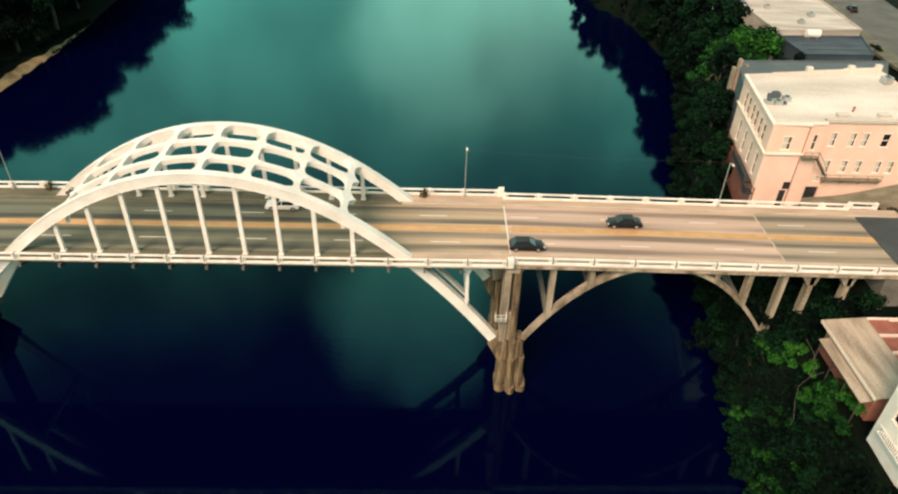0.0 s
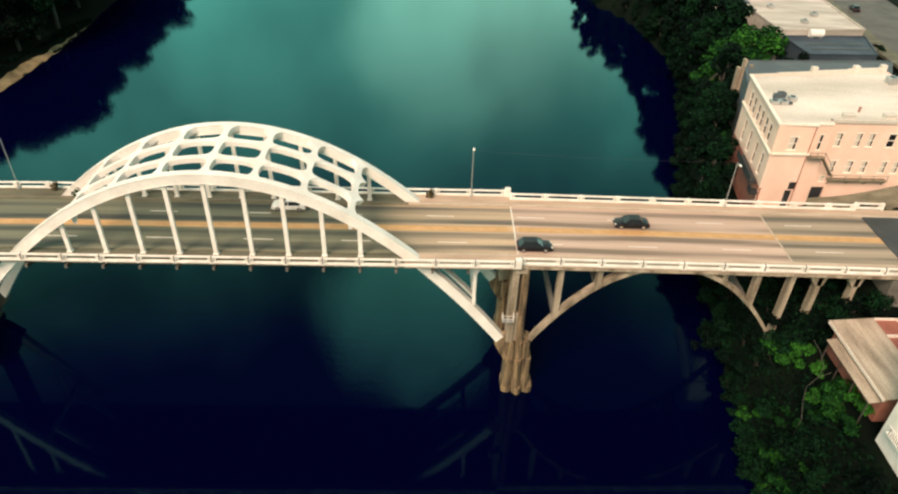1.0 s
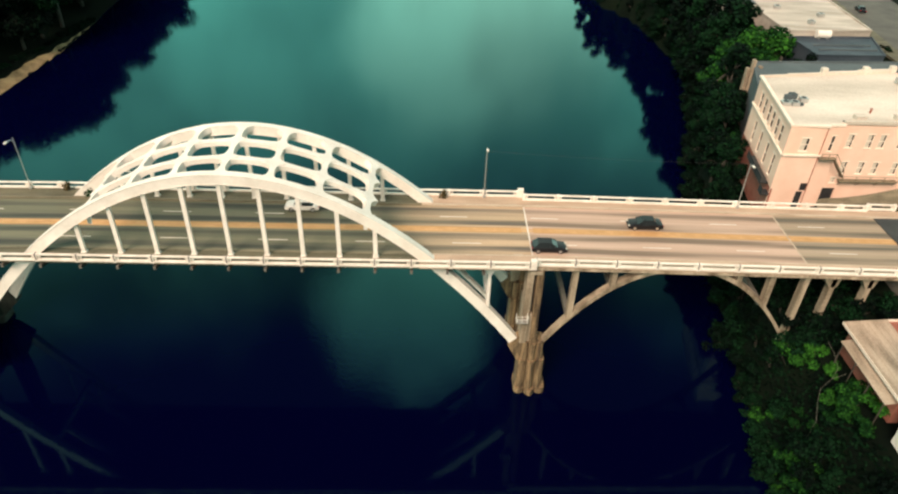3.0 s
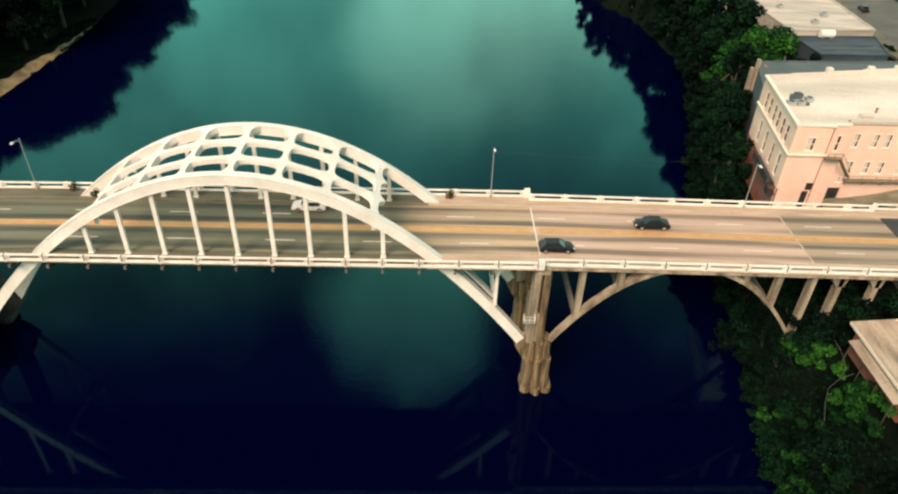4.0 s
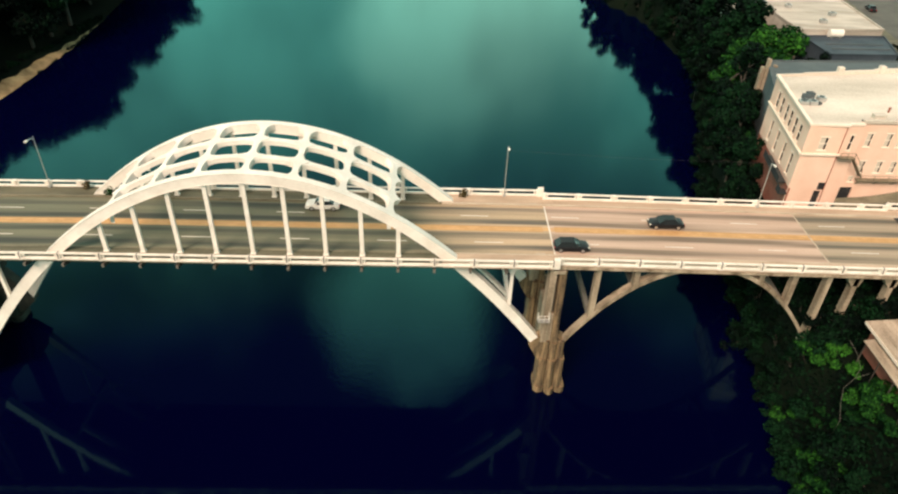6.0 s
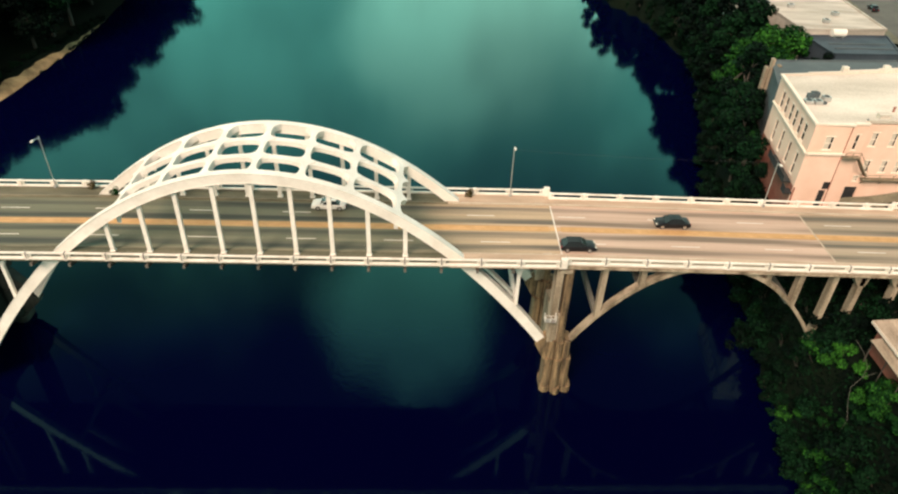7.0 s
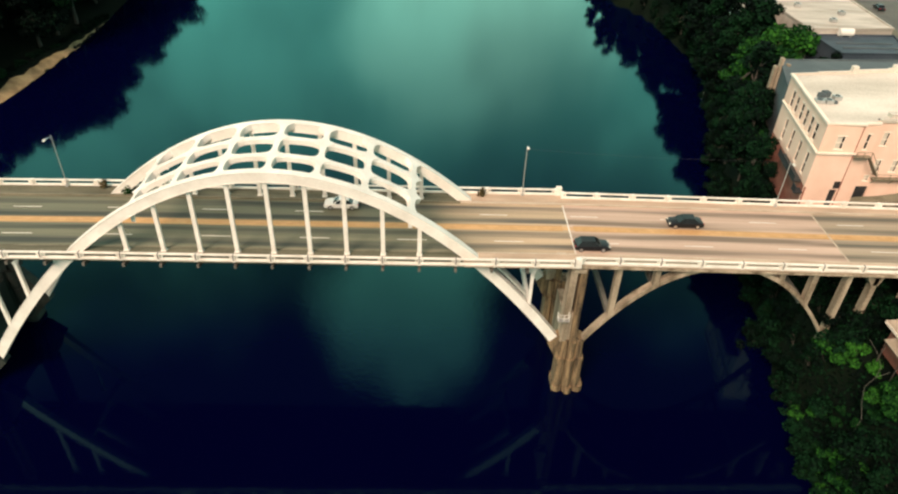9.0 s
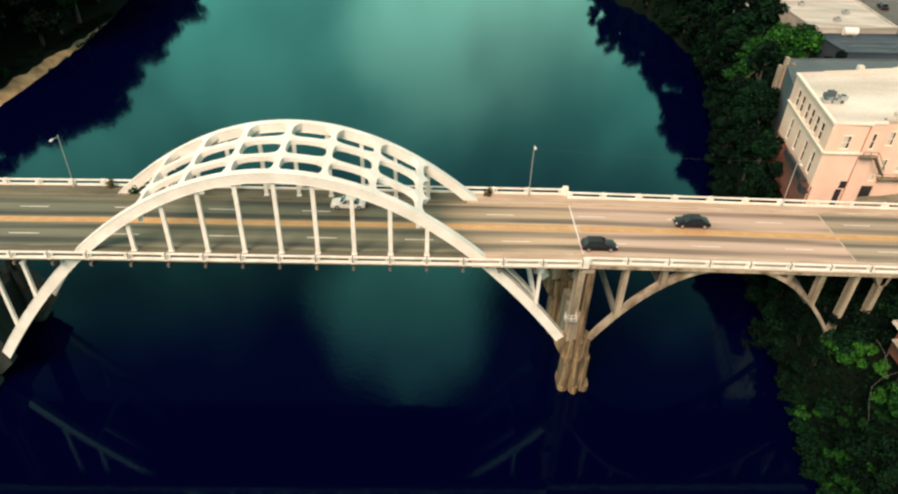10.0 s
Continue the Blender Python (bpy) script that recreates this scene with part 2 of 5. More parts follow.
M_RIM = material("wheel_rim", (0.45, 0.45, 0.45), (0.6, 0.6, 0.6), 0.35, 8, 1, 0.0, metal=0.8)
M_LAMP = material("lamp_red", (0.30, 0.02, 0.02), (0.38, 0.03, 0.03), 0.3, 8, 1, 0.0)


def glass(name, col, rough=0.06):
    m = bpy.data.materials.new(name)
    m.use_nodes = True
    b = m.node_tree.nodes["Principled BSDF"]
    b.inputs["Base Color"].default_value, b.inputs["Roughness"].default_value = (*col, 1), rough
    b.inputs["IOR"].default_value = 1.5
    return m


M_GLASS = glass("dark_glass", (0.012, 0.014, 0.016))
M_GLASS.node_tree.nodes["Principled BSDF"].inputs["Specular IOR Level"].default_value = 0.3
M_BLIND = glass("glass_with_blinds", (0.55, 0.50, 0.42), 0.3)

# water: murky, smooth, with small ripples
M_WATER = bpy.data.materials.new("river_water")
M_WATER.use_nodes = True
n, l = M_WATER.node_tree.nodes, M_WATER.node_tree.links
n.remove(n["Principled BSDF"])
deep, gloss = n.new("ShaderNodeBsdfDiffuse"), n.new("ShaderNodeBsdfGlossy")
deep.inputs["Color"].default_value = (0.0002, 0.0004, 0.011, 1)
gloss.inputs["Color"].default_value = (0.34, 1.0, 0.92, 1)
gloss.inputs["Roughness"].default_value = 0.06
fres, film = n.new("ShaderNodeFresnel"), n.new("ShaderNodeMixShader")
fres.inputs["IOR"].default_value = 1.21
l.new(fres.outputs["Fac"], film.inputs["Fac"])
l.new(deep.outputs["BSDF"], film.inputs[1])
l.new(gloss.outputs["BSDF"], film.inputs[2])
l.new(film.outputs["Shader"], n["Material Output"].inputs["Surface"])
co = n.new("ShaderNodeTexCoord")
w1, w2 = n.new("ShaderNodeTexNoise"), n.new("ShaderNodeTexNoise")
w1.inputs["Scale"].default_value, w2.inputs["Scale"].default_value = 0.9, 0.05
w1.inputs["Detail"].default_value = 3
l.new(co.outputs["Object"], w1.inputs["Vector"])
l.new(co.outputs["Object"], w2.inputs["Vector"])
wm = n.new("ShaderNodeMath")
wm.operation = "MULTIPLY"
l.new(w1.outputs["Fac"], wm.inputs[0])
l.new(w2.outputs["Fac"], wm.inputs[1])
wb = n.new("ShaderNodeBump")
wb.inputs["Strength"].default_value, wb.inputs["Distance"].default_value = 0.09, 0.12
l.new(wm.outputs["Value"], wb.inputs["Height"])
for q in (fres, gloss):
    l.new(wb.outputs["Normal"], q.inputs["Normal"])

M_ROADE = road_material("worn_end_roadway", (0.25, 0.20, 0.14), (0.36, 0.295, 0.22), (0.10, 0.09, 0.07), 2.2, 3.05)

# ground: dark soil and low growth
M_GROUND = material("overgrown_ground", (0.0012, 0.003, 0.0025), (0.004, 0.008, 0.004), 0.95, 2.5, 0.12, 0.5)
M_GROUND.node_tree.nodes["Principled BSDF"].inputs["Specular IOR Level"].default_value = 0.05


# ---- mesh helpers ----
def part(name, bm, mat, parent=None, label="", smooth=False):
    me = bpy.data.meshes.new(name)
    bm.normal_update()
    bm.to_mesh(me)
    bm.free()
    for mm in (mat if isinstance(mat, (list, tuple)) else (mat,)):
        me.materials.append(mm)
    if smooth:
        me.polygons.foreach_set("use_smooth", [True] * len(me.polygons))
    ob = new(name, me)
    ob.parent = parent
    if label:
        tagged(ob, label)
    return ob


def thing(name, label, category, at=(0, 0, 0), rz=0.0, group="", kind=""):
    e = new(name)
    e.matrix_basis = pose(*at, 0, 0, rz)
    return tagged(e, label, category, group, kind)


def prism(bm, pts, axis, a, b):
    """Extrude a polygon (list of 2D points) along an axis ('x', 'y' or 'z') from a to b."""
    def p3(u, v, w):
        return {"x": (w, u, v), "y": (u, w, v), "z": (u, v, w)}[axis]
    lo = [bm.verts.new(p3(u, v, a)) for u, v in pts]
    hi = [bm.verts.new(p3(u, v, b)) for u, v in pts]
    fs = [bm.faces.new(lo), bm.faces.new(hi[::-1])]
    for i in range(len(pts)):
        j = (i + 1) % len(pts)
        fs.append(bm.faces.new((lo[i], hi[i], hi[j], lo[j])))
    bmesh.ops.recalc_face_normals(bm, faces=fs)
    return bm


def box(x0, x1, y0, y1, z0, z1, bevel=0.0, bm=None):
    own = bm is None
    bm = bm or bmesh.new()
    prism(bm, [(x0, y0), (x1, y0), (x1, y1), (x0, y1)], "z", z0, z1)
    if bevel and own:
        bmesh.ops.bevel(bm, geom=bm.edges[:], offset=bevel, segments=2, profile=0.6, affect="EDGES")
    return bm


def sweep(path, section, bm=None, up=(0, 0, 1)):
    """Sweep a closed section [(side, up), ...] along a list of points."""
    bm = bm or bmesh.new()
    pts = [Vector(p) for p in path]
    rings = []
    for i, p in enumerate(pts):
        t = (pts[min(i + 1, len(pts) - 1)] - pts[max(i - 1, 0)]).normalized()
        side = t.cross(Vector(up))
        if side.length < 1e-4:
            side = t.cross(Vector((0, 1, 0)))
        side.normalize()
        u = side.cross(t)
        rings.append([bm.verts.new(p + side * a + u * b) for a, b in section])
    k = len(section)
    fs = []
    for r, s in zip(rings, rings[1:]):
        for i in range(k):
            fs.append(bm.faces.new((r[i], r[(i + 1) % k], s[(i + 1) % k], s[i])))
    fs += [bm.faces.new(rings[0][::-1]), bm.faces.new(rings[-1])]
    bmesh.ops.recalc_face_normals(bm, faces=fs)
    return bm


def rect(w, h):
    return [(-w / 2, -h / 2), (w / 2, -h / 2), (w / 2, h / 2), (-w / 2, h / 2)]


def ring(r, k=10):
    return [(r * math.cos(2 * math.pi * i / k), r * math.sin(2 * math.pi * i / k)) for i in range(k)]


def lerp_table(table, v):
    for (a, p), (b, q) in zip(table, table[1:]):
        if v <= b:
            s = max(0.0, min(1.0, (v - a) / (b - a)))
            return p + (q - p) * s
    return table[-1][1]


def smooth(a, b, v):
    s = max(0.0, min(1.0, (v - a) / (b - a)))
    return s * s * (3 - 2 * s)


# ---- plan ----
DECK = 22.7
PANEL = 4.5
MID = 22.6                          # middle of the main span
NEAR, FAR = 0.0, 13.5               # planes of the two arch ribs
RAIL_N, RAIL_F = -1.85, 15.2          # railing lines of the main span
APP_N, APP_F = -1.15, 14.35            # and of the narrower approach
KERB_N, KERB_F = 0.75, 12.75
PIER_X = 61.0


def deck_z(x):
    return DECK - 0.016 * max(0.0, x - 62.0) - 0.012 * max(0.0, -2.0 - x)


SHORE_R = [(-400, 66), (-60, 87), (-12, 91), (4, 94), (14, 96), (30, 97.5), (45, 98.5), (54, 101), (65, 105), (82, 110), (91, 112.5), (103, 116), (115, 119.5), (135, 121.5), (150, 120.5), (161, 119.5), (175, 118), (184, 115), (191, 110), (300, 103), (1500, 60)]
SHORE_L = [(-400, -62), (0, -66), (80, -63.5), (99, -61.8), (130, -60.2), (160, -61.5), (260, -70), (400, -80), (1500, -120)]


def ground_z(x, y):
    dr = x - lerp_table(SHORE_R, y)
    dl = lerp_table(SHORE_L, y) - x
    if dr > 0:
        steep = 3.4 + 6.6 * smooth(0, 1, (2 - y) / 12)     # the lower bank below the bridge is gentler
        z = -0.4 + 12.4 * smooth(0, steep, dr) + 4.6 * smooth(steep, 15, dr) + 3.4 * smooth(16, 32, dr)
        if -2.5 < y < 15.5:
            z = max(z, (deck_z(x) - 0.8) * smooth(100, 111, x))
        if 15.5 <= y < 25.5:
            z = min(z, max(12.0, 15.0 + 0.1 * (x - 104)))
        if y < -2:
            z = min(z, 11.8 + 8.5 * smooth(112, 124, x))
    elif dl > 0:
        z = -0.4 + 2.6 * smooth(0, 9, dl) + 5.0 * smooth(9, 30, dl)
    else:
        z = -0.4 - 3.0 * smooth(0, 12, min(-dr, -dl))
    if max(dr, dl) > 1:
        z += 0.5 * smooth(2, 14, max(dr, dl)) * noise.noise((x * 0.13, y * 0.13, 0.0))
    return z


# ---- ground and water ----
def axis_steps(stops):
    out = []
    for a, b, step in stops:
        k = max(1, int((b - a) / step))
        out += [a + (b - a) * i / k for i in range(k)]
    return out + [stops[-1][1]]


def build_ground():
    xs = axis_steps([(-1500, -160, 60), (-160, -55, 3), (-55, 84, 12), (84, 150, 1.5), (150, 260, 8), (260, 1500, 80)])
    ys = axis_steps([(-900, -120, 60), (-120, -40, 8), (-40, 130, 2.5), (130, 330, 8), (330, 2500, 120)])
    bm = bmesh.new()
    grid = [[bm.verts.new((x, y, ground_z(x, y))) for x in xs] for y in ys]
    for r, s in zip(grid, grid[1:]):
        for i in range(len(xs) - 1):
            bm.faces.new((r[i], r[i + 1], s[i + 1], s[i]))
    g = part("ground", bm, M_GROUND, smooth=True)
    tagged(g, "dark overgrown soil of the river banks", "ground", kind="structure")
    bm = bmesh.new()
    vs = [bm.verts.new(p) for p in ((-1500, -900, 0), (1500, -900, 0), (1500, 2500, 0), (-1500, 2500, 0))]
    bm.faces.new(vs)
    tagged(part("water", bm, M_WATER), "calm dark teal river water mirroring the sky", "water", kind="structure")


build_ground()

# ---- the bridge ----
bridge = thing("bridge", "white steel through-arch road bridge on concrete piers", "bridge", (MID, 0, 0))
BR = Matrix.Translation((-MID, 0, 0))


def bpart(name, bm, mat, parent=None, label="", smooth=False):
    """A part of the bridge, modelled in world coordinates."""
    ob = part(name, bm, mat, parent or bridge, label, smooth)
    if parent is None:
        ob.matrix_basis = BR
    return ob


def strip(xs, y0, y1, top, thick, bm=None):
    """A slab that follows the deck's profile: top is an offset from deck_z."""
    bm = bm or bmesh.new()
    return sweep([(x, (y0 + y1) / 2, deck_z(x) + top - thick / 2) for x in xs], rect(y1 - y0, thick), bm)


def stations(a, b, step=6.0):
    k = max(1, int(math.ceil((b - a) / step)))
    return [a + (b - a) * i / k for i in range(k + 1)]


LEFT, JOINT1, JOINT2, END = -120.0, 60.4, 96.2, 111.1
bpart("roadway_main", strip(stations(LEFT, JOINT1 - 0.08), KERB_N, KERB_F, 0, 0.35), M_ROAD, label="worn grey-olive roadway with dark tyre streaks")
bpart("roadway_approach", strip(stations(JOINT1 + 0.08, JOINT2 - 0.06), KERB_N, KERB_F, 0, 0.35), M_ROADR, label="pale tan worn concrete roadway with tyre streaks")
bpart("roadway_end", strip(stations(JOINT2 + 0.06, END), KERB_N, KERB_F, 0, 0.35), M_ROADE, label="tan worn concrete roadway at the bank")
for xa, xb, yn, yf in ((LEFT, 45.99, RAIL_N, RAIL_F), (46.0, 60.4, RAIL_N, RAIL_F), (60.41, 118, APP_N, APP_F)):
    for y0, y1 in ((yn - 0.15, KERB_N), (KERB_F, yf + 0.15)):
        bpart("sidewalk", strip(stations(xa, xb), y0, y1, 0.2, 0.24), M_WALK if xa < 0 else M_WALKR, label="olive-grey concrete sidewalk" if xa < 0 else "raised tan concrete sidewalk")
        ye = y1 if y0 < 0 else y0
        bpart("kerb", strip(stations(xa, xb), ye - 0.13, ye + 0.13, 0.23, 0.5), M_OLIVEKERB if xa < 0 else M_KERB, label="worn concrete kerb")
for x in (JOINT1, JOINT2):
    bpart("expansion_joint", box(x - 0.1, x + 0.1, KERB_N + 0.13, KERB_F - 0.13, deck_z(x) - 0.1, deck_z(x) + 0.02), M_KERB if x > 90 else M_MARK, label="pale expansion joint")
for x, y in ((59.0, KERB_F), (58.6, KERB_N)):
    bpart("kerb_patch", box(x - 0.7, x + 0.5, y - 0.2, y + 0.3, DECK + 0.05, DECK + 0.27, 0.05), M_KERB, label="pale mortar patch on the kerb")
bpart("median_band", strip(stations(LEFT, END), 6.15, 7.5, 0.008, 0.03), M_MEDIAN, label="faded orange-stained median band")
for y0, y1 in ((6.42, 6.74), (6.88, 7.20)):
    bpart("centre_line", strip(stations(LEFT, END), y0, y1, 0.014, 0.03), M_YELLOW, label="worn solid yellow centre line")
for y in (3.6, 9.85):
    x = -118.0 + (5.0 if y < 5 else 3.4)
    while x < 106:
        if not any(x - 0.2 < j < x + 4.0 for j in (JOINT1, JOINT2)):
            bpart("lane_dash", strip([x, x + 3.8], y - 0.075, y + 0.075, 0.012, 0.03), M_MARK)
        x += 12.55
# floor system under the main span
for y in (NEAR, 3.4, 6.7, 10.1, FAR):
    bpart("stringer", strip(stations(LEFT, JOINT1 - 0.4), y - 0.2, y + 0.2, -0.3, 0.6), M_SOFFITSHADE)
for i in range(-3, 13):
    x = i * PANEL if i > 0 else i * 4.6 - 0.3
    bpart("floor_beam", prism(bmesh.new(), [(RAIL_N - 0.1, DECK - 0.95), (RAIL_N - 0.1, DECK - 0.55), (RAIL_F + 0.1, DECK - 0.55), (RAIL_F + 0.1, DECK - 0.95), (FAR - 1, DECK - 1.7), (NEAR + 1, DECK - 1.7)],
                              "x", x - 0.16, x + 0.16), M_SOFFITSHADE)


def arch_top(x):
    return 34.45 - 0.0184 * (x - MID) ** 2


def arch_low(x):
    return 33.2 - 0.0187 * (x - MID) ** 2


def arch_mid(x):
    return (arch_top(x) + arch_low(x)) / 2


def along_arch(x, h):
    t = -0.0371 * (x - MID)
    nrm = Vector((-t, 0, 1)).normalized()
    return x + nrm.x * h, arch_mid(x) + nrm.z * h


def rib(y, dz):
    """One steel box rib from bearing to bearing, with flange plates standing a little proud."""
    bm = bmesh.new()
    xs = stations(-17.6, 59.4, 1.3)
    for w0, w1, h0, h1 in ((-0.47, 0.47, -0.58, 0.58), (-0.52, 0.52, 0.57, 0.66), (-0.52, 0.52, -0.66, -0.57)):
        rows = []
        for x in xs:
            rows.append([])
            for w, h in ((w0, h0), (w1, h0), (w1, h1), (w0, h1)):
                px, pz = along_arch(x, h)
                rows[-1].append(bm.verts.new((px, y + w, pz + dz)))
        for r, s in zip(rows, rows[1:]):
            for i in range(4):
                bm.faces.new((r[i], r[(i + 1) % 4], s[(i + 1) % 4], s[i]))
        bm.faces.new(rows[0][::-1])
        bm.faces.new(rows[-1])
    bmesh.ops.recalc_face_normals(bm, faces=bm.faces[:])
    return bpart("arch_rib", bm, M_WHITE, label="white-painted steel box arch rib")


ribs = [rib(NEAR, 0.0), rib(FAR, -0.25)]
for y in (NEAR, FAR):
    for i in range(1, 10):
        x = i * PANEL
        hg = bpart("hanger", sweep([(x, y, DECK - 0.9), (x, y, arch_low(x) + 0.3)], rect(0.5, 0.34), up=(0, 1, 0)), M_WHITE)
        part("foot_plate", box(x - 0.35, x + 0.35, y - 0.32, y + 0.32, DECK + 0.2, DECK + 0.3), M_WHITE, hg)

STRUTS = [22.7 + 5.55 * i for i in range(-3, 4)]
BRACES = (4.5, 9.0)


def gusset_bar(p, q, half, depth, flare, length):
    """A flat beam from p to q that widens towards both ends with curved corners; lies in the plane of p, q and the side vector."""
    p, q = Vector(p), Vector(q)
    d = (q - p).normalized()
    tan = Vector((1, 0, -0.0371 * (p.x - MID))).normalized() if abs(d.y) > 0.9 else Vector((0, 1, 0))
    nrm = d.cross(tan).normalized()
    ln = (q - p).length
    ss = [0, 0.06, 0.14, 0.25, 0.4, 0.6, 1.0]
    side = [(length * s, half + flare * (1 - s) ** 2.4) for s in ss]
    prof = side + [(ln - a, h) for a, h in side[::-1]]
    bm = bmesh.new()
    rows = []
    for a, h in prof:
        c = p + d * a
        rows.append([bm.verts.new(c + tan * s1 * h + nrm * s2 * depth / 2) for s1, s2 in ((-1, -1), (1, -1), (1, 1), (-1, 1))])
    for r, s in zip(rows, rows[1:]):
        for i in range(4):
            bm.faces.new((r[i], r[(i + 1) % 4], s[(i + 1) % 4], s[i]))
    bm.faces.new(rows[0][::-1])
    bm.faces.new(rows[-1])
    bmesh.ops.recalc_face_normals(bm, faces=bm.faces[:])
    return bm


lines_y = (NEAR + 0.45, *BRACES, FAR - 0.45)
for k, x in enumerate(STRUTS):
    bm = bmesh.new()
    for y0, y1 in zip(lines_y, lines_y[1:]):
        piece = gusset_bar((x, y0, arch_mid(x)), (x, y1, arch_mid(x)), 0.34, 0.8, 0.95, 1.6)
        me = bpy.data.meshes.new("tmp")
        piece.to_mesh(me)
        piece.free()
        bm.from_mesh(me)
        bpy.data.meshes.remove(me)
    st = bpart("cross_strut", bm, M_WHITE, label="white steel cross strut with curved gussets")
    if k in (0, 6):          # portal frame knees at both ends
        for y in (NEAR, FAR):
            s = 1 if y == NEAR else -1
            part("portal_knee", prism(bmesh.new(), [(y + s * 0.4, arch_low(x) + 0.2), (y + s * 0.4, arch_low(x) - 1.3), (y + s * 0.62, arch_low(x) - 0.6), (y + s * 1.1, arch_low(x) - 0.1), (y + s * 2.2, arch_low(x) + 0.25)], "x", x - 0.25, x + 0.25), M_WHITE, st)
for y in BRACES:
    for x0, x1 in zip(STRUTS, STRUTS[1:]):
        xs = [x0 + 0.2 + (x1 - x0 - 0.4) * i / 12 for i in range(13)]
        bm = bmesh.new()
        rows = []
        for i, x in enumerate(xs):
            e = min(i, 12 - i) / 4
            w = 0.46 + (0.55 * (1 - e) ** 2.2 if e < 1 else 0)
            rows.append([])
            for a, h in ((-w, -0.3), (w, -0.3), (w, 0.32), (-w, 0.32)):
                px, pz = along_arch(x, h)
                rows[-1].append(bm.verts.new((px, y + a, pz)))
        for r, s in zip(rows, rows[1:]):
            for i in range(4):
                bm.faces.new((r[i], r[(i + 1) % 4], s[(i + 1) % 4], s[i]))
        bm.faces.new(rows[0][::-1])
        bm.faces.new(rows[-1])
        bmesh.ops.recalc_face_normals(bm, faces=bm.faces[:])
        bpart("longitudinal_brace", bm, M_WHITE, label="curved white steel brace parallel to the ribs")

# bracing of the legs below the deck, and the columns that carry the deck from the legs
for s in (1, -1):
    xa, xb = MID + s * 26.5, MID + s * 32.6
    for y in (3.3, 10.2):
        bpart("lower_brace", sweep([(x, y, arch_mid(x)) for x in stations(min(xa, xb), max(xa, xb), 1.5)], rect(1.0, 0.35)), M_WHITE)
    bpart("lower_strut", sweep([(xb, NEAR + 0.4, arch_mid(xb)), (xb, FAR - 0.4, arch_mid(xb))], rect(0.5, 0.9)), M_WHITE)
    for y in (NEAR, FAR):
        for d in ((32.4,) if s > 0 else (32.4, 36.4)):
            x = MID + s * d
            col = bpart("deck_column", sweep([(x, y, arch_mid(x)), (x, y, DECK - 1.0)], rect(0.42, 0.42), up=(1, 0, 0)), M_WHITE, label="slim white steel column above the arch leg")
            part("bracket", prism(bmesh.new(), [(x - 0.2, DECK - 2.4), (x + 0.2, DECK - 2.4), (x + 0.9, DECK - 0.9), (x - 0.9, DECK - 0.9)], "y", y - 0.18, y + 0.18), M_WHITE, col)


# ---- piers ----
def lobed(x0, x1, y0, y1, r):
    """Plan of a pier shaft: three round lobes at each end."""
    k = (x1 - x0) / 6
    out = []
    for c in (x0 + k, x0 + 3 * k, x0 + 5 * k):
        bulge = r * (1.8 if c == x0 + 3 * k else 1.0)
        out += [(c - k * 1.0 * math.cos(a), y0 - bulge * math.sin(a)) for a in [math.pi * i / 8 for i in range(9)]]
    for c in (x0 + 5 * k, x0 + 3 * k, x0 + k):
        out += [(c + k * 1.0 * math.cos(a), y1 + r * math.sin(a)) for a in [math.pi * i / 8 for i in range(9)]]
    return out


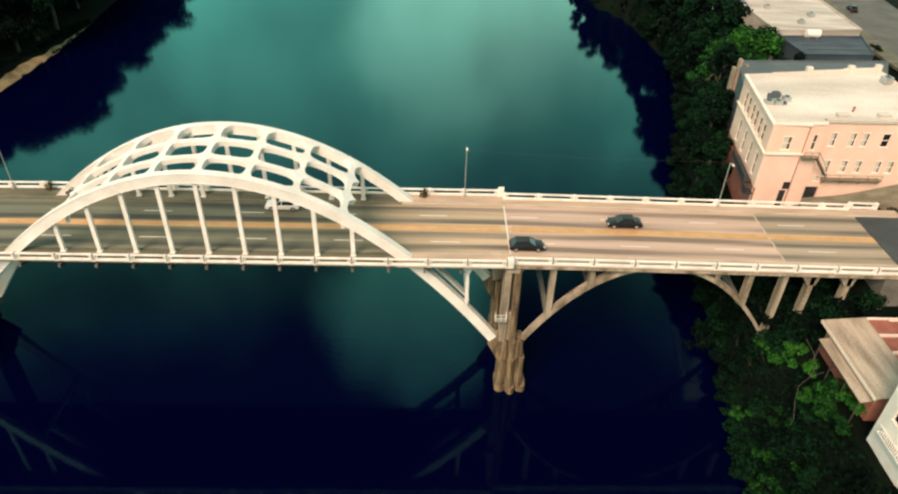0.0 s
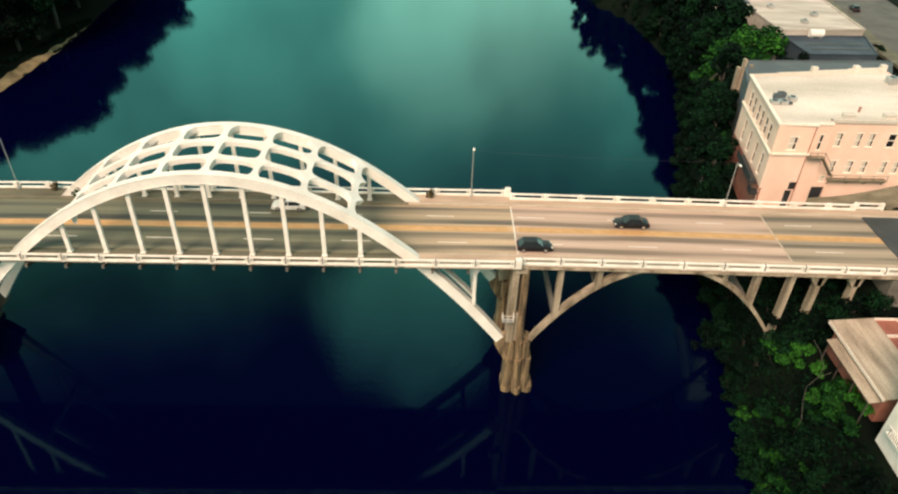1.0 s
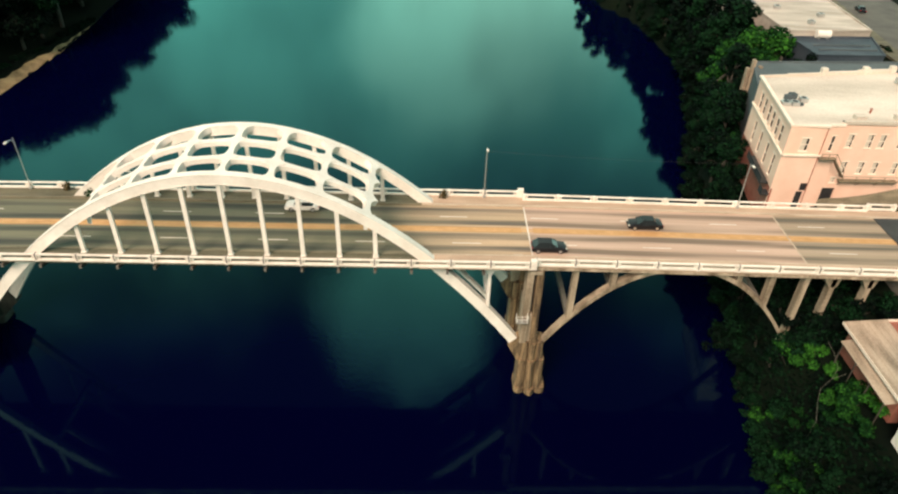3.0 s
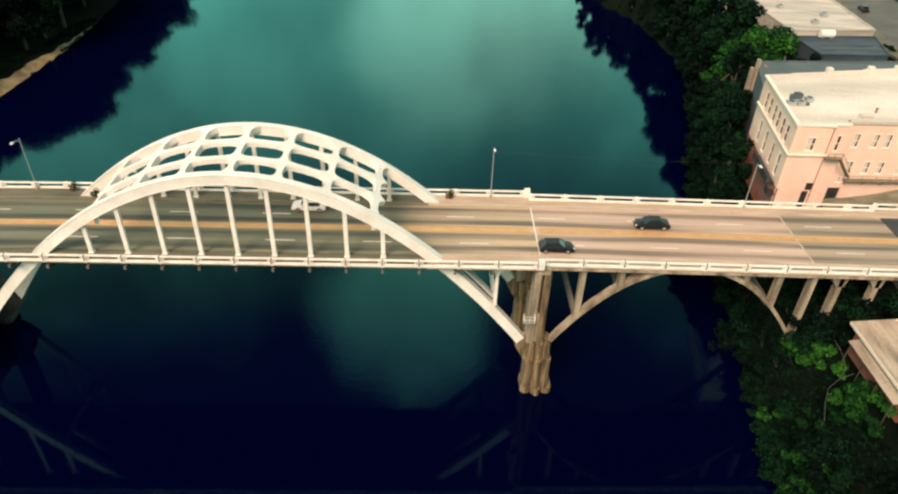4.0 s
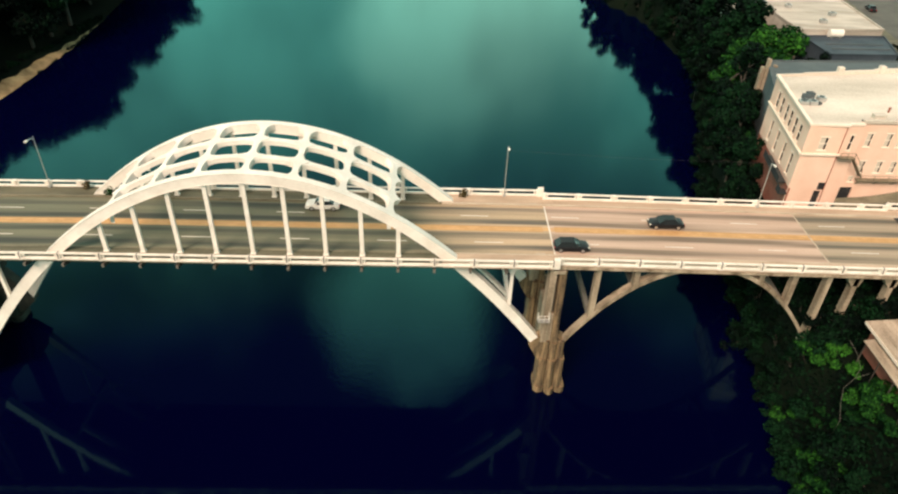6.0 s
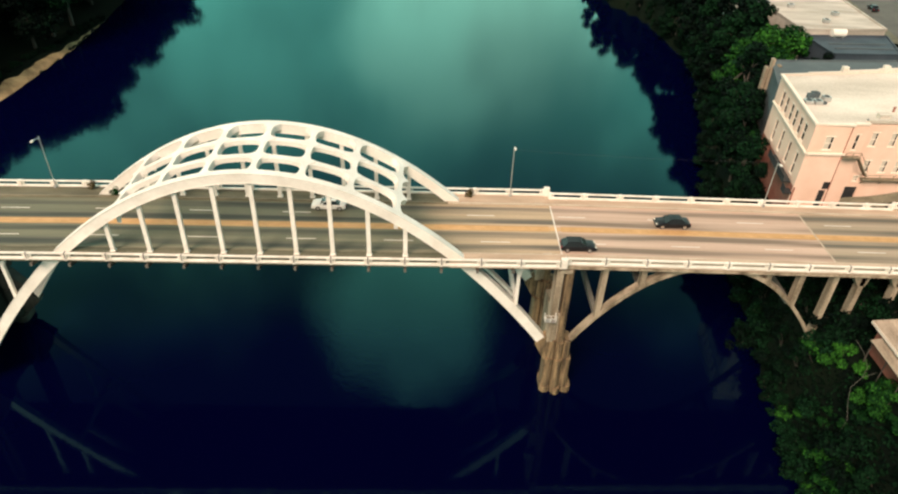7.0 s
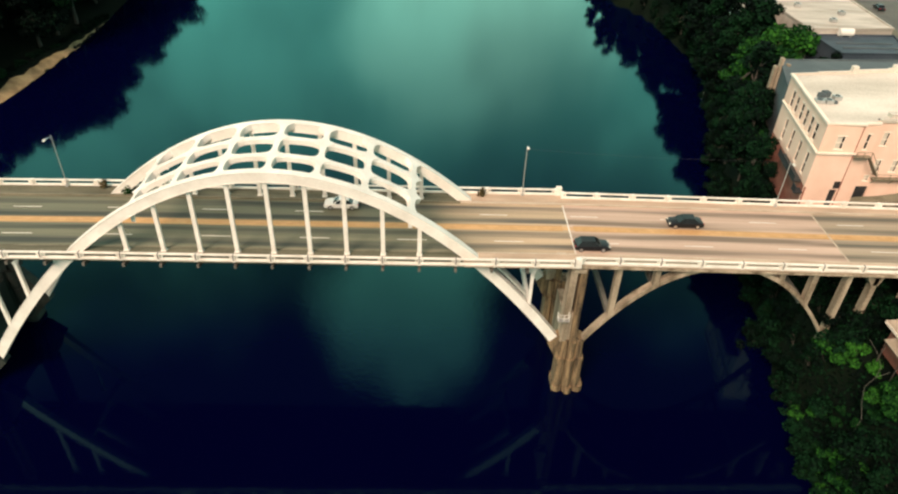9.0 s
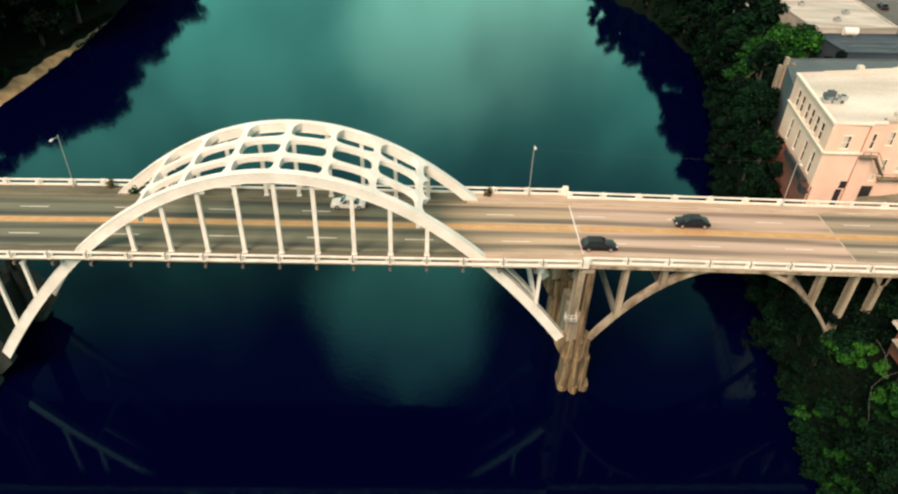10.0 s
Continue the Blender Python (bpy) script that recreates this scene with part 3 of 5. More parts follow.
def pier(x0, x1, y0, face):
    """River pier: shaft with lobed ends on a wider foot; face = +1 when the steel leg comes from the -x side."""
    # The left pier takes the dark, shaded copy of the concrete.
    pm = M_PIER if face > 0 else M_PIERSHADE
    p = bpart("pier", box((x0 + x1) / 2 - 0.5, (x0 + x1) / 2 + 0.5, y0 + 2.5, 11.5, -3, 8.6), M_CONC if face > 0 else M_PIERSHADE, label="stained brown concrete river pier with round ribs" if face > 0 else "concrete river pier with round ribs, coloured dark as shaded")
    for ya, yb in ((y0, y0 + 1.9), (12.3, 14.2)):
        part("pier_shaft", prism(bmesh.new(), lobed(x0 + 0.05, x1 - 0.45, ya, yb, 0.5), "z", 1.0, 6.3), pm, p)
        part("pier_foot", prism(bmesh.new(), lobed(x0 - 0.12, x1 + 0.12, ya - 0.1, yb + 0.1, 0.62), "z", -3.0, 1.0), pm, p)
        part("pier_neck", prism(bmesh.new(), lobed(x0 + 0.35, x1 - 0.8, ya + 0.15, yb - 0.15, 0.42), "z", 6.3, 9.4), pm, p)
    xc = (x0 + x1) / 2 - face * 1.05
    cm = M_CONC if face > 0 else M_PIERSHADE
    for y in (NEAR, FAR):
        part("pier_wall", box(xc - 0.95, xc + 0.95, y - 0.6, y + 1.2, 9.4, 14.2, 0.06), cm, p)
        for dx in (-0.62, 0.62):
            # On the right pier the right-hand column's shade is put into its colour.
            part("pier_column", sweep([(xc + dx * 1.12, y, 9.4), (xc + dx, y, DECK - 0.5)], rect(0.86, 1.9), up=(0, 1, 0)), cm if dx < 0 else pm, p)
        part("column_tie", box(xc - 0.2, xc + 0.2, y + 0.1, y + 0.8, 14.2, DECK - 1.0), M_SOFFITSHADE, p)
        hx = x0 if face > 0 else x1
        part("skewback", prism(bmesh.new(), [(hx - face * 1.55, 8.7), (hx + face * 0.05, 10.3), (hx + face * 0.6, 10.2), (hx + face * 0.6, 3.5), (hx + face * 0.05, 5.6)] if face > 0 else
                               [(hx + 2.6, 3.6), (hx + 1.5, 5.9), (hx - 0.6, 9.0), (hx - 0.6, 1.0), (hx + 0.6, 1.6)], "y", y - 0.75, y + 0.75), pm, p)
    part("pier_cross_beam", box(xc - 0.8, xc + 0.8, NEAR - 1.3, FAR + 1.3, DECK - 1.3, DECK - 0.75, 0.05), M_CONC, p)
    return p


pier(59.75, 63.9, -0.75, 1)
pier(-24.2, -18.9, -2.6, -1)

# small service platform on the pier
plat = thing("service_platform", "small white steel cage platform fixed to the pier", "platform", (59.6, -1.3, 13.6))
part("floor_plate", box(-0.75, 0.75, -0.45, 0.35, 0, 0.06), M_STEEL, plat)
for x, y in ((-0.72, -0.42), (0.0, -0.42), (0.72, -0.42), (-0.72, 0.3), (0.72, 0.3)):
    part("post", box(x - 0.035, x + 0.035, y - 0.035, y + 0.035, 0.06, 1.15), M_WHITE, plat)
for z in (0.6, 1.15):
    part("handrail", sweep([(-0.72, 0.3, z), (-0.72, -0.42, z), (0.72, -0.42, z), (0.72, 0.3, z)], ring(0.035, 6)), M_WHITE, plat)


# ---- concrete side arches ----
def side_curve(x, x0, x1, z0, crown):
    s = (x - (x0 + x1) / 2) / ((x1 - x0) / 2)
    return z0 + (crown - z0) * (1 - min(1.0, abs(s)) ** 2.15)


def side_arch(x0, x1, z0, crown, y, mat=None):
    bm = bmesh.new()
    rows = []
    for x in stations(x0, x1, 1.3):
        k = abs(x - (x0 + x1) / 2) / ((x1 - x0) / 2)
        z, d = side_curve(x, x0, x1, z0, crown), 0.58 + 0.2 * k
        rows.append([bm.verts.new(p) for p in ((x, y - 0.55, z - d), (x, y + 0.55, z - d), (x, y + 0.55, z), (x, y - 0.55, z))])
    for r, s in zip(rows, rows[1:]):
        for i in range(4):
            bm.faces.new((r[i], r[(i + 1) % 4], s[(i + 1) % 4], s[i]))
    bm.faces.new(rows[0][::-1])
    bm.faces.new(rows[-1])
    bmesh.ops.recalc_face_normals(bm, faces=bm.faces[:])
    return bpart("concrete_arch", bm, M_CONC, label="weathered concrete arch rib under the approach")


for x0, x1, cols in ((62.6, 97.1, (66.0, 71.0, 87.2, 91.6)), (-57.0, -23.5, (-27.5, -32.5, -48.0, -52.5))):
    for y in (NEAR, FAR):
        side_arch(x0, x1, 9.0, 22.4, y)
        for x in cols:
            bpart("spandrel_column", box(x - 0.36, x + 0.36, y - 0.5, y + 0.5, side_curve(x, x0, x1, 9.0, 22.4) - 0.5, deck_z(x) - 0.7, 0.05), M_CONC)
    for x in cols:
        z = side_curve(x, x0, x1, 9.0, 22.4)
        bpart("arch_tie", box(x - 0.3, x + 0.3, NEAR + 0.6, FAR - 0.6, z - 1.0, z - 0.3), M_SOFFITSHADE)
for x, zt in ((96.2, 0), (99.8, 1), (104.7, 1)):
    for y in ((NEAR + 0.2, FAR - 0.2) if zt else (NEAR + 0.2,)):
        c = bpart("approach_column", box(x - 0.34, x + 0.34, y - 0.55, y + 0.55, min(ground_z(x, y), ground_z(x + 1, y)) - 1.2, deck_z(x) - 0.7, 0.05), M_CONC, label="pale concrete column on the bank")
        if zt:
            part("haunch", prism(bmesh.new(), [(x - 0.5, deck_z(x) - 2.6), (x + 0.5, deck_z(x) - 2.6), (x + 0.9, deck_z(x) - 0.8), (x - 1.7, deck_z(x) - 0.8)], "y", y - 0.55, y + 0.55), M_CONC, c)
    bpart("approach_cross_beam", box(x - 0.4, x + 0.4, NEAR + 0.9, FAR - 0.9, deck_z(x) - 1.7, deck_z(x) - 0.8), M_SOFFITSHADE)
bpart("approach_slab", strip(stations(JOINT1 + 0.4, 118), APP_N - 0.05, APP_F + 0.05, -0.13, 0.45), M_SOFFITSHADE)
bpart("slab_edge", strip(stations(JOINT1 + 0.3, 118), APP_N - 0.2, APP_N - 0.06, -0.13, 0.35), M_CONC)


# ---- railings ----
def railing(y, xs, label, tall):
    side = -1 if y < 5 else 1
    r = bpart("railing", strip(stations(xs[0], xs[-1]), y - 0.15, y + 0.15, 1.12, 0.15), M_RAIL, label=label)
    part("bottom_rail", strip(stations(xs[0], xs[-1]), y - 0.18, y + 0.18, 0.40, 0.24), M_RAIL, r)
    for x in xs:
        z = deck_z(x)
        part("post", box(x - 0.2, x + 0.2, y - 0.22, y + 0.22, z + 0.1, z + 1.16, 0.03), M_RAIL, r)
        if side < 0:
            # Dark strip painted in for the shadowed gap between panels at each post.
            part("panel_joint", box(x - 0.07, x + 0.07, y - 0.235, y + 0.235, z + 0.34, z + 1.17), M_GAPSHADE, r)
    for a, b2 in zip(xs, xs[1:]):
        part("panel_frame", strip([a + 0.34, a + 0.5], y - 0.1, y + 0.1, 0.97, 0.58), M_RAIL, r)
        part("panel_frame", strip([b2 - 0.5, b2 - 0.34], y - 0.1, y + 0.1, 0.97, 0.58), M_RAIL, r)
    return r


MAIN_POSTS = [-18.5 - 5.2 * i for i in range(12)][::-1] + [-14.0, -9.4, -5.0, -0.4] + [PANEL * i for i in range(1, 11)] + [49.9, 54.8, 59.7]
APP_POSTS = [60.6] + [60.3 + 5.18 * i for i in range(1, 9)]
for y, ya in ((RAIL_N, APP_N), (RAIL_F, APP_F)):
    railing(y, MAIN_POSTS, "cream concrete and steel railing of the main span", False)
    railing(ya, APP_POSTS + ([106.9, 112.1, 117.3] if y < 0 else [106.9, 110.7]), "cream concrete balustrade of the approach", True)
    pp = bpart("end_pier_post", box(59.75, 60.55, y - 0.3, y + 0.3, DECK + 0.1, DECK + 1.5, 0.05), M_RAIL)
railing(APP_F + 0.5, [111.2, 115.2], "short cream wall of the railing at the street", True)


# ---- street lamps on the bridge ----
def street_lamp(x, y, h, arm):
    z = deck_z(x) + 0.2
    t = thing("street_lamp", "tall thin galvanised street lamp at the railing", "street lamp", (x, y, z), group="bridge street lamps")
    bm = bmesh.new()
    sweep([(0, 0, 0), (0, 0, h)], ring(0.065, 8), bm)
    part("pole", bm, M_STEEL, t)
    part("base", box(-0.2, 0.2, -0.2, 0.2, 0, 0.35, 0.03), M_STEEL, t)
    part("arm", sweep([(0, 0, h - 0.6), (0, -arm * 0.3, h - 0.1), (0, -arm, h + 0.1)], ring(0.05, 6)), M_STEEL, t)
    hd = part("lamp_head", box(-0.14, 0.14, -arm - 0.55, -arm + 0.05, h + 0.04, h + 0.2, 0.05), M_WHITE, t)
    part("lens", box(-0.1, 0.1, -arm - 0.5, -arm - 0.05, h + 0.0, h + 0.045), M_BLIND, hd)


for x in (-9.1, 54.9, 91.5):
    street_lamp(x, (RAIL_F if x < 60 else APP_F) - 0.35, 7.9 if x < 80 else 7.2, 1.5 if x < 0 else 0.7)


cable = thing("overhead_cable", "thin dark cable slung between two street lamps", "cable", (54.9, RAIL_F - 0.35, 0))
part("wire", sweep([(36.6 * i / 16, (APP_F - RAIL_F) * i / 16, 30.3 - 0.6 * i / 16 - 1.4 * (i / 16) * (1 - i / 16)) for i in range(17)], ring(0.009, 5)), M_DARK, cable)
# Abutment coloured dark to carry the shade below the street end.
bpart("abutment", box(108.6, 112.0, APP_N - 0.02, APP_F + 0.02, 12.0, deck_z(110) - 0.78, 0.05), M_SOFFITSHADE, label="concrete abutment wall under the street end, shade in its dark colour")

# ---- cars ----
def car(label, paint, x, y, heading, length=4.75, estate=False, z=None):
    t = thing("car", label, "car", (x, y, deck_z(x) if z is None else z), heading)
    L, W = length / 2, 0.9
    body = [(-L, 0.35), (-L + 0.05, 0.78), (-L + 0.5, 0.92), (L - 1.35, 0.9), (L - 0.35, 0.78), (L, 0.6), (L - 0.02, 0.3), (L - 0.5, 0.22), (-L + 0.5, 0.22)]
    bm = prism(bmesh.new(), body, "y", -W, W)
    bmesh.ops.bevel(bm, geom=bm.edges[:], offset=0.08, segments=2, profile=0.6, affect="EDGES")
    part("body", bm, paint, t, smooth=True)
    rear = -L + (0.25 if estate else 0.75)
    bm = bmesh.new()
    lo = [(rear, -0.86), (L - 1.25, -0.86), (L - 1.25, 0.86), (rear, 0.86)]
    hi = [(rear + 0.6, -0.64), (L - 2.05, -0.64), (L - 2.05, 0.64), (rear + 0.6, 0.64)]
    vl = [bm.verts.new((a, b2, 0.88)) for a, b2 in lo]
    vh = [bm.verts.new((a, b2, 1.4)) for a, b2 in hi]
    bm.faces.new(vh)
    for i in range(4):
        bm.faces.new((vl[i], vl[(i + 1) % 4], vh[(i + 1) % 4], vh[i]))
    bmesh.ops.recalc_face_normals(bm, faces=bm.faces[:])
    part("window_band", bm, M_GLASS, t)
    part("roof", box(rear + 0.55, L - 2.0, -0.66, 0.66, 1.385, 1.46, 0.03), paint, t)
    for s in (-1, 1):
        part("pillar", sweep([(0.05, s * 0.87, 0.88), (-0.02, s * 0.66, 1.4)], rect(0.1, 0.05)), paint, t)
        part("windscreen_pillar", sweep([(L - 1.25, s * 0.86, 0.88), (L - 2.05, s * 0.65, 1.4)], rect(0.08, 0.08)), paint, t)
        part("mirror", box(L - 1.65, L - 1.45, s * 0.92 - 0.1, s * 0.92 + 0.1, 0.92, 1.05, 0.02), paint, t)
        part("headlight", box(L - 0.22, L - 0.02, s * 0.62 - 0.18, s * 0.62 + 0.18, 0.55, 0.7, 0.02), M_BLIND, t)
        part("tail_light", box(-L - 0.01, -L + 0.12, s * 0.65 - 0.16, s * 0.65 + 0.16, 0.62, 0.78, 0.02), M_LAMP, t)
        for wx in (-L + 0.85, L - 0.9):
            bm = bmesh.new()
            prism(bm, [(wx + a, 0.33 + b2) for a, b2 in ring(0.33, 18)], "y", s * 0.72 - 0.1, s * 0.72 + 0.2 * s)
            w = part("wheel", bm, M_RUBBER, t)
            part("rim", prism(bmesh.new(), [(wx + a, 0.33 + b2) for a, b2 in ring(0.21, 14)], "y", s * 0.925, s * 0.93 + s * 0.01), M_RIM, w)
    return t


car("black hatchback car driving in the kerb lane", M_BLACKCAR, 62.6, 2.45, 0, 4.6, True)
car("white saloon car driving in the outer lane", M_WHITECAR, 29.6, 11.2, 180, 4.7)
car("black saloon car driving beside the centre line", M_BLACKCAR, 76.6, 8.55, 180, 4.8)
# ---- trees ----
def leaf_cloud(bm, lumps, count, size, rnd):
    """Small two-triangle leaves scattered through lumps (centre, radii)."""
    weights = [r[0] * r[1] * r[2] for _, r in lumps]
    for c, r in rnd.choices(lumps, weights, k=count):
        d = Vector((rnd.gauss(0, 1), rnd.gauss(0, 1), rnd.gauss(0, 1))).normalized()
        rad = rnd.uniform(0.55, 1.05)
        p = Vector((c[0] + d.x * r[0] * rad, c[1] + d.y * r[1] * rad, c[2] + d.z * r[2] * rad))
        nrm = (d + Vector((rnd.uniform(-0.8, 0.8), rnd.uniform(-0.8, 0.8), rnd.uniform(-0.2, 1.0)))).normalized()
        a = nrm.orthogonal().normalized()
        a.rotate(Matrix.Rotation(rnd.uniform(0, 6.28), 3, nrm))
        b2 = nrm.cross(a)
        s = size * rnd.uniform(0.6, 1.4)
        bm.faces.new([bm.verts.new(p + a * u * s + b2 * v * s * 0.7) for u, v in ((-1, -0.3), (0.1, -1), (1, 0.2), (-0.2, 1))])


def make_tree(seed, height, radius, mat, label, leaves=1250, name="tree", size=0.40, low=0.38):
    rnd = random.Random(seed)
    t = thing(name, label, "tree", (0, 0, -200))
    bm = bmesh.new()
    trunk = [(0.15 * i * rnd.uniform(-1, 1), 0.15 * i * rnd.uniform(-1, 1), height * 0.12 * i) for i in range(6)]
    rings = [ring(0.035 * height * (1 - 0.14 * i) * 0.6, 8) for i in range(6)]
    prev = None
    for p, rg in zip(trunk, rings):
        vs = [bm.verts.new((p[0] + a, p[1] + b2, p[2] - 0.8 * (p[2] == 0))) for a, b2 in rg]
        if prev:
            for i in range(8):
                bm.faces.new((prev[i], prev[(i + 1) % 8], vs[(i + 1) % 8], vs[i]))
        prev = vs
    lumps = []
    for i in range(rnd.randint(11, 16)):
        ang, q = rnd.uniform(0, 6.28), rnd.uniform(0.15, 0.85)
        zc = height * rnd.uniform(low, 0.88)
        k = radius * q * (1.15 - 0.55 * zc / height)
        c = (k * math.cos(ang), k * math.sin(ang), zc)
        rr = radius * rnd.uniform(0.3, 0.5)
        lumps.append((c, (rr, rr, rr * rnd.uniform(0.6, 0.9))))
        base = trunk[rnd.randint(2, 5)]
        sweep([base, ((base[0] + c[0]) / 2, (base[1] + c[1]) / 2, (base[2] + c[2]) / 2 + 0.4), c], ring(0.008 * height, 5), bm)
    lumps.append(((0, 0, height * 0.86), (radius * 0.4, radius * 0.4, height * 0.13)))
    part("trunk", bm, M_BARK, t)
    bm = bmesh.new()
    leaf_cloud(bm, lumps, leaves, size * radius / 4, rnd)
    part("crown", bm, mat, t)
    return t


def make_bush(seed, radius, mat, label, leaves=900):
    rnd = random.Random(seed)
    t = thing("bush", label, "bush", (0, 0, -200))
    bm = bmesh.new()
    lumps = []
    for i in range(7):
        a, q = rnd.uniform(0, 6.28), rnd.uniform(0.1, 0.8) * radius
        c = (q * math.cos(a), q * math.sin(a), radius * rnd.uniform(0.25, 0.75))
        rr = radius * rnd.uniform(0.25, 0.5)
        lumps.append((c, (rr, rr, rr * 0.7)))
        sweep([(0, 0, -0.5), (c[0] * 0.5, c[1] * 0.5, c[2] * 0.7), c], ring(0.03, 4), bm)
    part("stem", bm, M_BARK, t)
    bm = bmesh.new()
    leaf_cloud(bm, lumps, leaves, 0.17, rnd)
    part("foliage", bm, mat, t)
    return t


def scatter(protos, spots, rnd, group):
    for x, y, s in spots:
        src = rnd.choice(protos)
        o = copy_thing(src, pose(x, y, ground_z(x, y) - 0.2, 0, 0, rnd.uniform(0, 360)))
        o.scale = (s * rnd.uniform(0.9, 1.1), s * rnd.uniform(0.9, 1.1), s)
        tagged(o, group=group)


def remove_thing(t):
    for o in (*t.children_recursive, t):
        bpy.data.objects.remove(o)


def jitter_grid(x0, x1, y0, y1, step, rnd):
    out = []
    y = y0
    while y < y1:
        x = x0
        while x < x1:
            out.append((x + rnd.uniform(-0.42, 0.42) * step, y + rnd.uniform(-0.42, 0.42) * step))
            x += step
        y += step
    return out


rnd = random.Random(5)
dark_trees = [make_tree(10 + i, 13, 4.6, M_LEAF, "dark green broad-leaved tree on the river bank", leaves=2900, low=0.12, size=0.29) for i in range(4)]
tall_trees = [make_tree(20 + i, 13, 4.6, M_LEAF, "tall dark green tree of the wooded river bank", leaves=4600, low=0.10, size=0.2) for i in range(3)]
HOUSES = ((99.5, 139, 24, 64), (124, 156, 74, 118), (105, 112, 54, 60), (111, 126, 73, 91), (99.5, 118, -34, -3), (153, 190, 60, 190))


def free(x, y, m=0.0):
    return not any(a - m < x < b2 + m and c - m < y < d + m for a, b2, c, d in HOUSES)


# town bank, beyond the bridge
spots = []
for x, y in jitter_grid(92, 150, 20, 235, 7.4, rnd):
    d = x - lerp_table(SHORE_R, y)
    if 0.8 < d < 27 and free(x, y, 1.6) and (y > 27 or x < 99):
        spots.append((x, y, rnd.choice((0.8, 1.0, 1.15, 1.45)) * rnd.uniform(0.9, 1.1) * (0.6 if y < 45 else 1.25 if 118 < y < 160 else (0.8 if d > 5 else 0.4) if 160 <= y < 184 else 0.7 if y > 120 else 1.1 if y > 95 else 1) if d < 12 else rnd.uniform(0.6, 0.95)))
y = 22.0
while y < 236:
    spots.append((lerp_table(SHORE_R, y) + rnd.uniform(0.2, 1.6), y, rnd.uniform(0.55, 0.85) * (0.7 if y < 45 or y > 184 else 0.4 if y > 160 else 1.0)))
    y += rnd.uniform(3.4, 5.4)
for x, y, k in ((99.6, 26.5, 0.5), (99.0, 30, 0.6), (100.4, 33.5, 0.62), (99.8, 37.5, 0.7), (101.6, 40.5, 0.72), (101.0, 44.5, 0.8), (103.0, 48, 0.85), (103.4, 52, 0.95), (106.2, 55.2, 0.9), (107.6, 56.4, 0.85), (106.5, 60, 0.9), (110, 64, 0.85), (114, 67.5, 0.8), (121, 94, 1.25), (120, 100, 1.3), (122, 104, 1.35), (119, 109, 1.3), (122.5, 112, 1.4), (120.5, 117, 1.4), (124.5, 121, 1.4), (118, 97, 1.1)):
    spots.append((x, y, k))
scatter(dark_trees, spots, rnd, "trees on the town bank")
# wooded bank
spots = []
for x, y in jitter_grid(-128, -62, 98, 285, 9.4, rnd):
    d = lerp_table(SHORE_L, y) - x
    gap = 8.0 * (1 - smooth(104, 184, y)) + 1.5
    if d > gap and (d < 40 or y > 110):
        spots.append((x, y, rnd.uniform(2.1, 2.55) if y > 135 else rnd.uniform(1.6, 2.0)))
scatter(tall_trees, spots, rnd, "trees on the wooded bank")
# lower bank on this side of the bridge
spots = []
for x, y in jitter_grid(82, 101, -46, 20, 6.4, rnd):
    d = x - lerp_table(SHORE_R, y)
    if 3.0 < d < 12 and free(x, y, 1.5) and not -6 < y < 18:
        spots.append((x, y, rnd.uniform(0.32, 0.5)))
scatter(dark_trees, spots, rnd, "small trees on the lower bank")
light_trees = [make_tree(40 + i, 10, 4.0, M_LEAF2, "bright green leafy tree beside the buildings", size=0.34) for i in range(2)]
scatter(light_trees, [(113, 77, 1.0), (112.5, 83, 1.05), (116, 82, 1.15), (117.5, 76, 1.1), (120, 80.5, 1.25), (122.5, 78, 1.2), (120.5, 86.5, 1.25), (116, 88, 1.1), (126.0, 84, 1.05), (104.5, 49, 0.6)], rnd, "bright green trees")
bushes = [make_bush(60 + i, 2.4, M_LEAF if i < 4 else M_LEAF2, "tangled green bush on the bank") for i in range(7)]
spots = []
for x, y in jitter_grid(86, 112, -46, 56, 3.9, rnd):
    d = x - lerp_table(SHORE_R, y)
    if 0.2 < d and free(x, y, 1.2) and not (-2.5 < y < 16 and x > 108):
        spots.append((x, y, rnd.uniform(0.7, 1.35)))
for y in range(140, 194, 2):
    spots.append((lerp_table(SHORE_R, y) + rnd.uniform(2.0, 9.0), y + rnd.uniform(-1, 1), rnd.uniform(1.0, 1.6)))
for y in range(56, 176, 2):
    spots.append((lerp_table(SHORE_R, y) + rnd.uniform(0.6, 3.4), y + rnd.uniform(-1, 1), rnd.uniform(0.8, 1.4)))
for x in range(93, 108, 2):
    spots.append((x + rnd.uniform(-0.6, 0.6), rnd.uniform(-1.5, 1.0), rnd.uniform(0.8, 1.2)))
    spots.append((x + rnd.uniform(-0.6, 0.6), rnd.uniform(4, 10), rnd.uniform(0.9, 1.4)))
for y in range(-44, 24, 2):
    spots.append((lerp_table(SHORE_R, y) + rnd.uniform(0.2, 1.6), y + rnd.uniform(-1, 1), rnd.uniform(0.7, 1.2)))
for x, y in ((115, 22.6), (118.5, 23.0), (120.5, 22.4), (122.5, 21.5), (156.6, 118), (157.2, 121), (155.6, 103), (155.2, 100), (154.8, 91), (154.6, 88)):
    spots.append((x, y, 0.7))
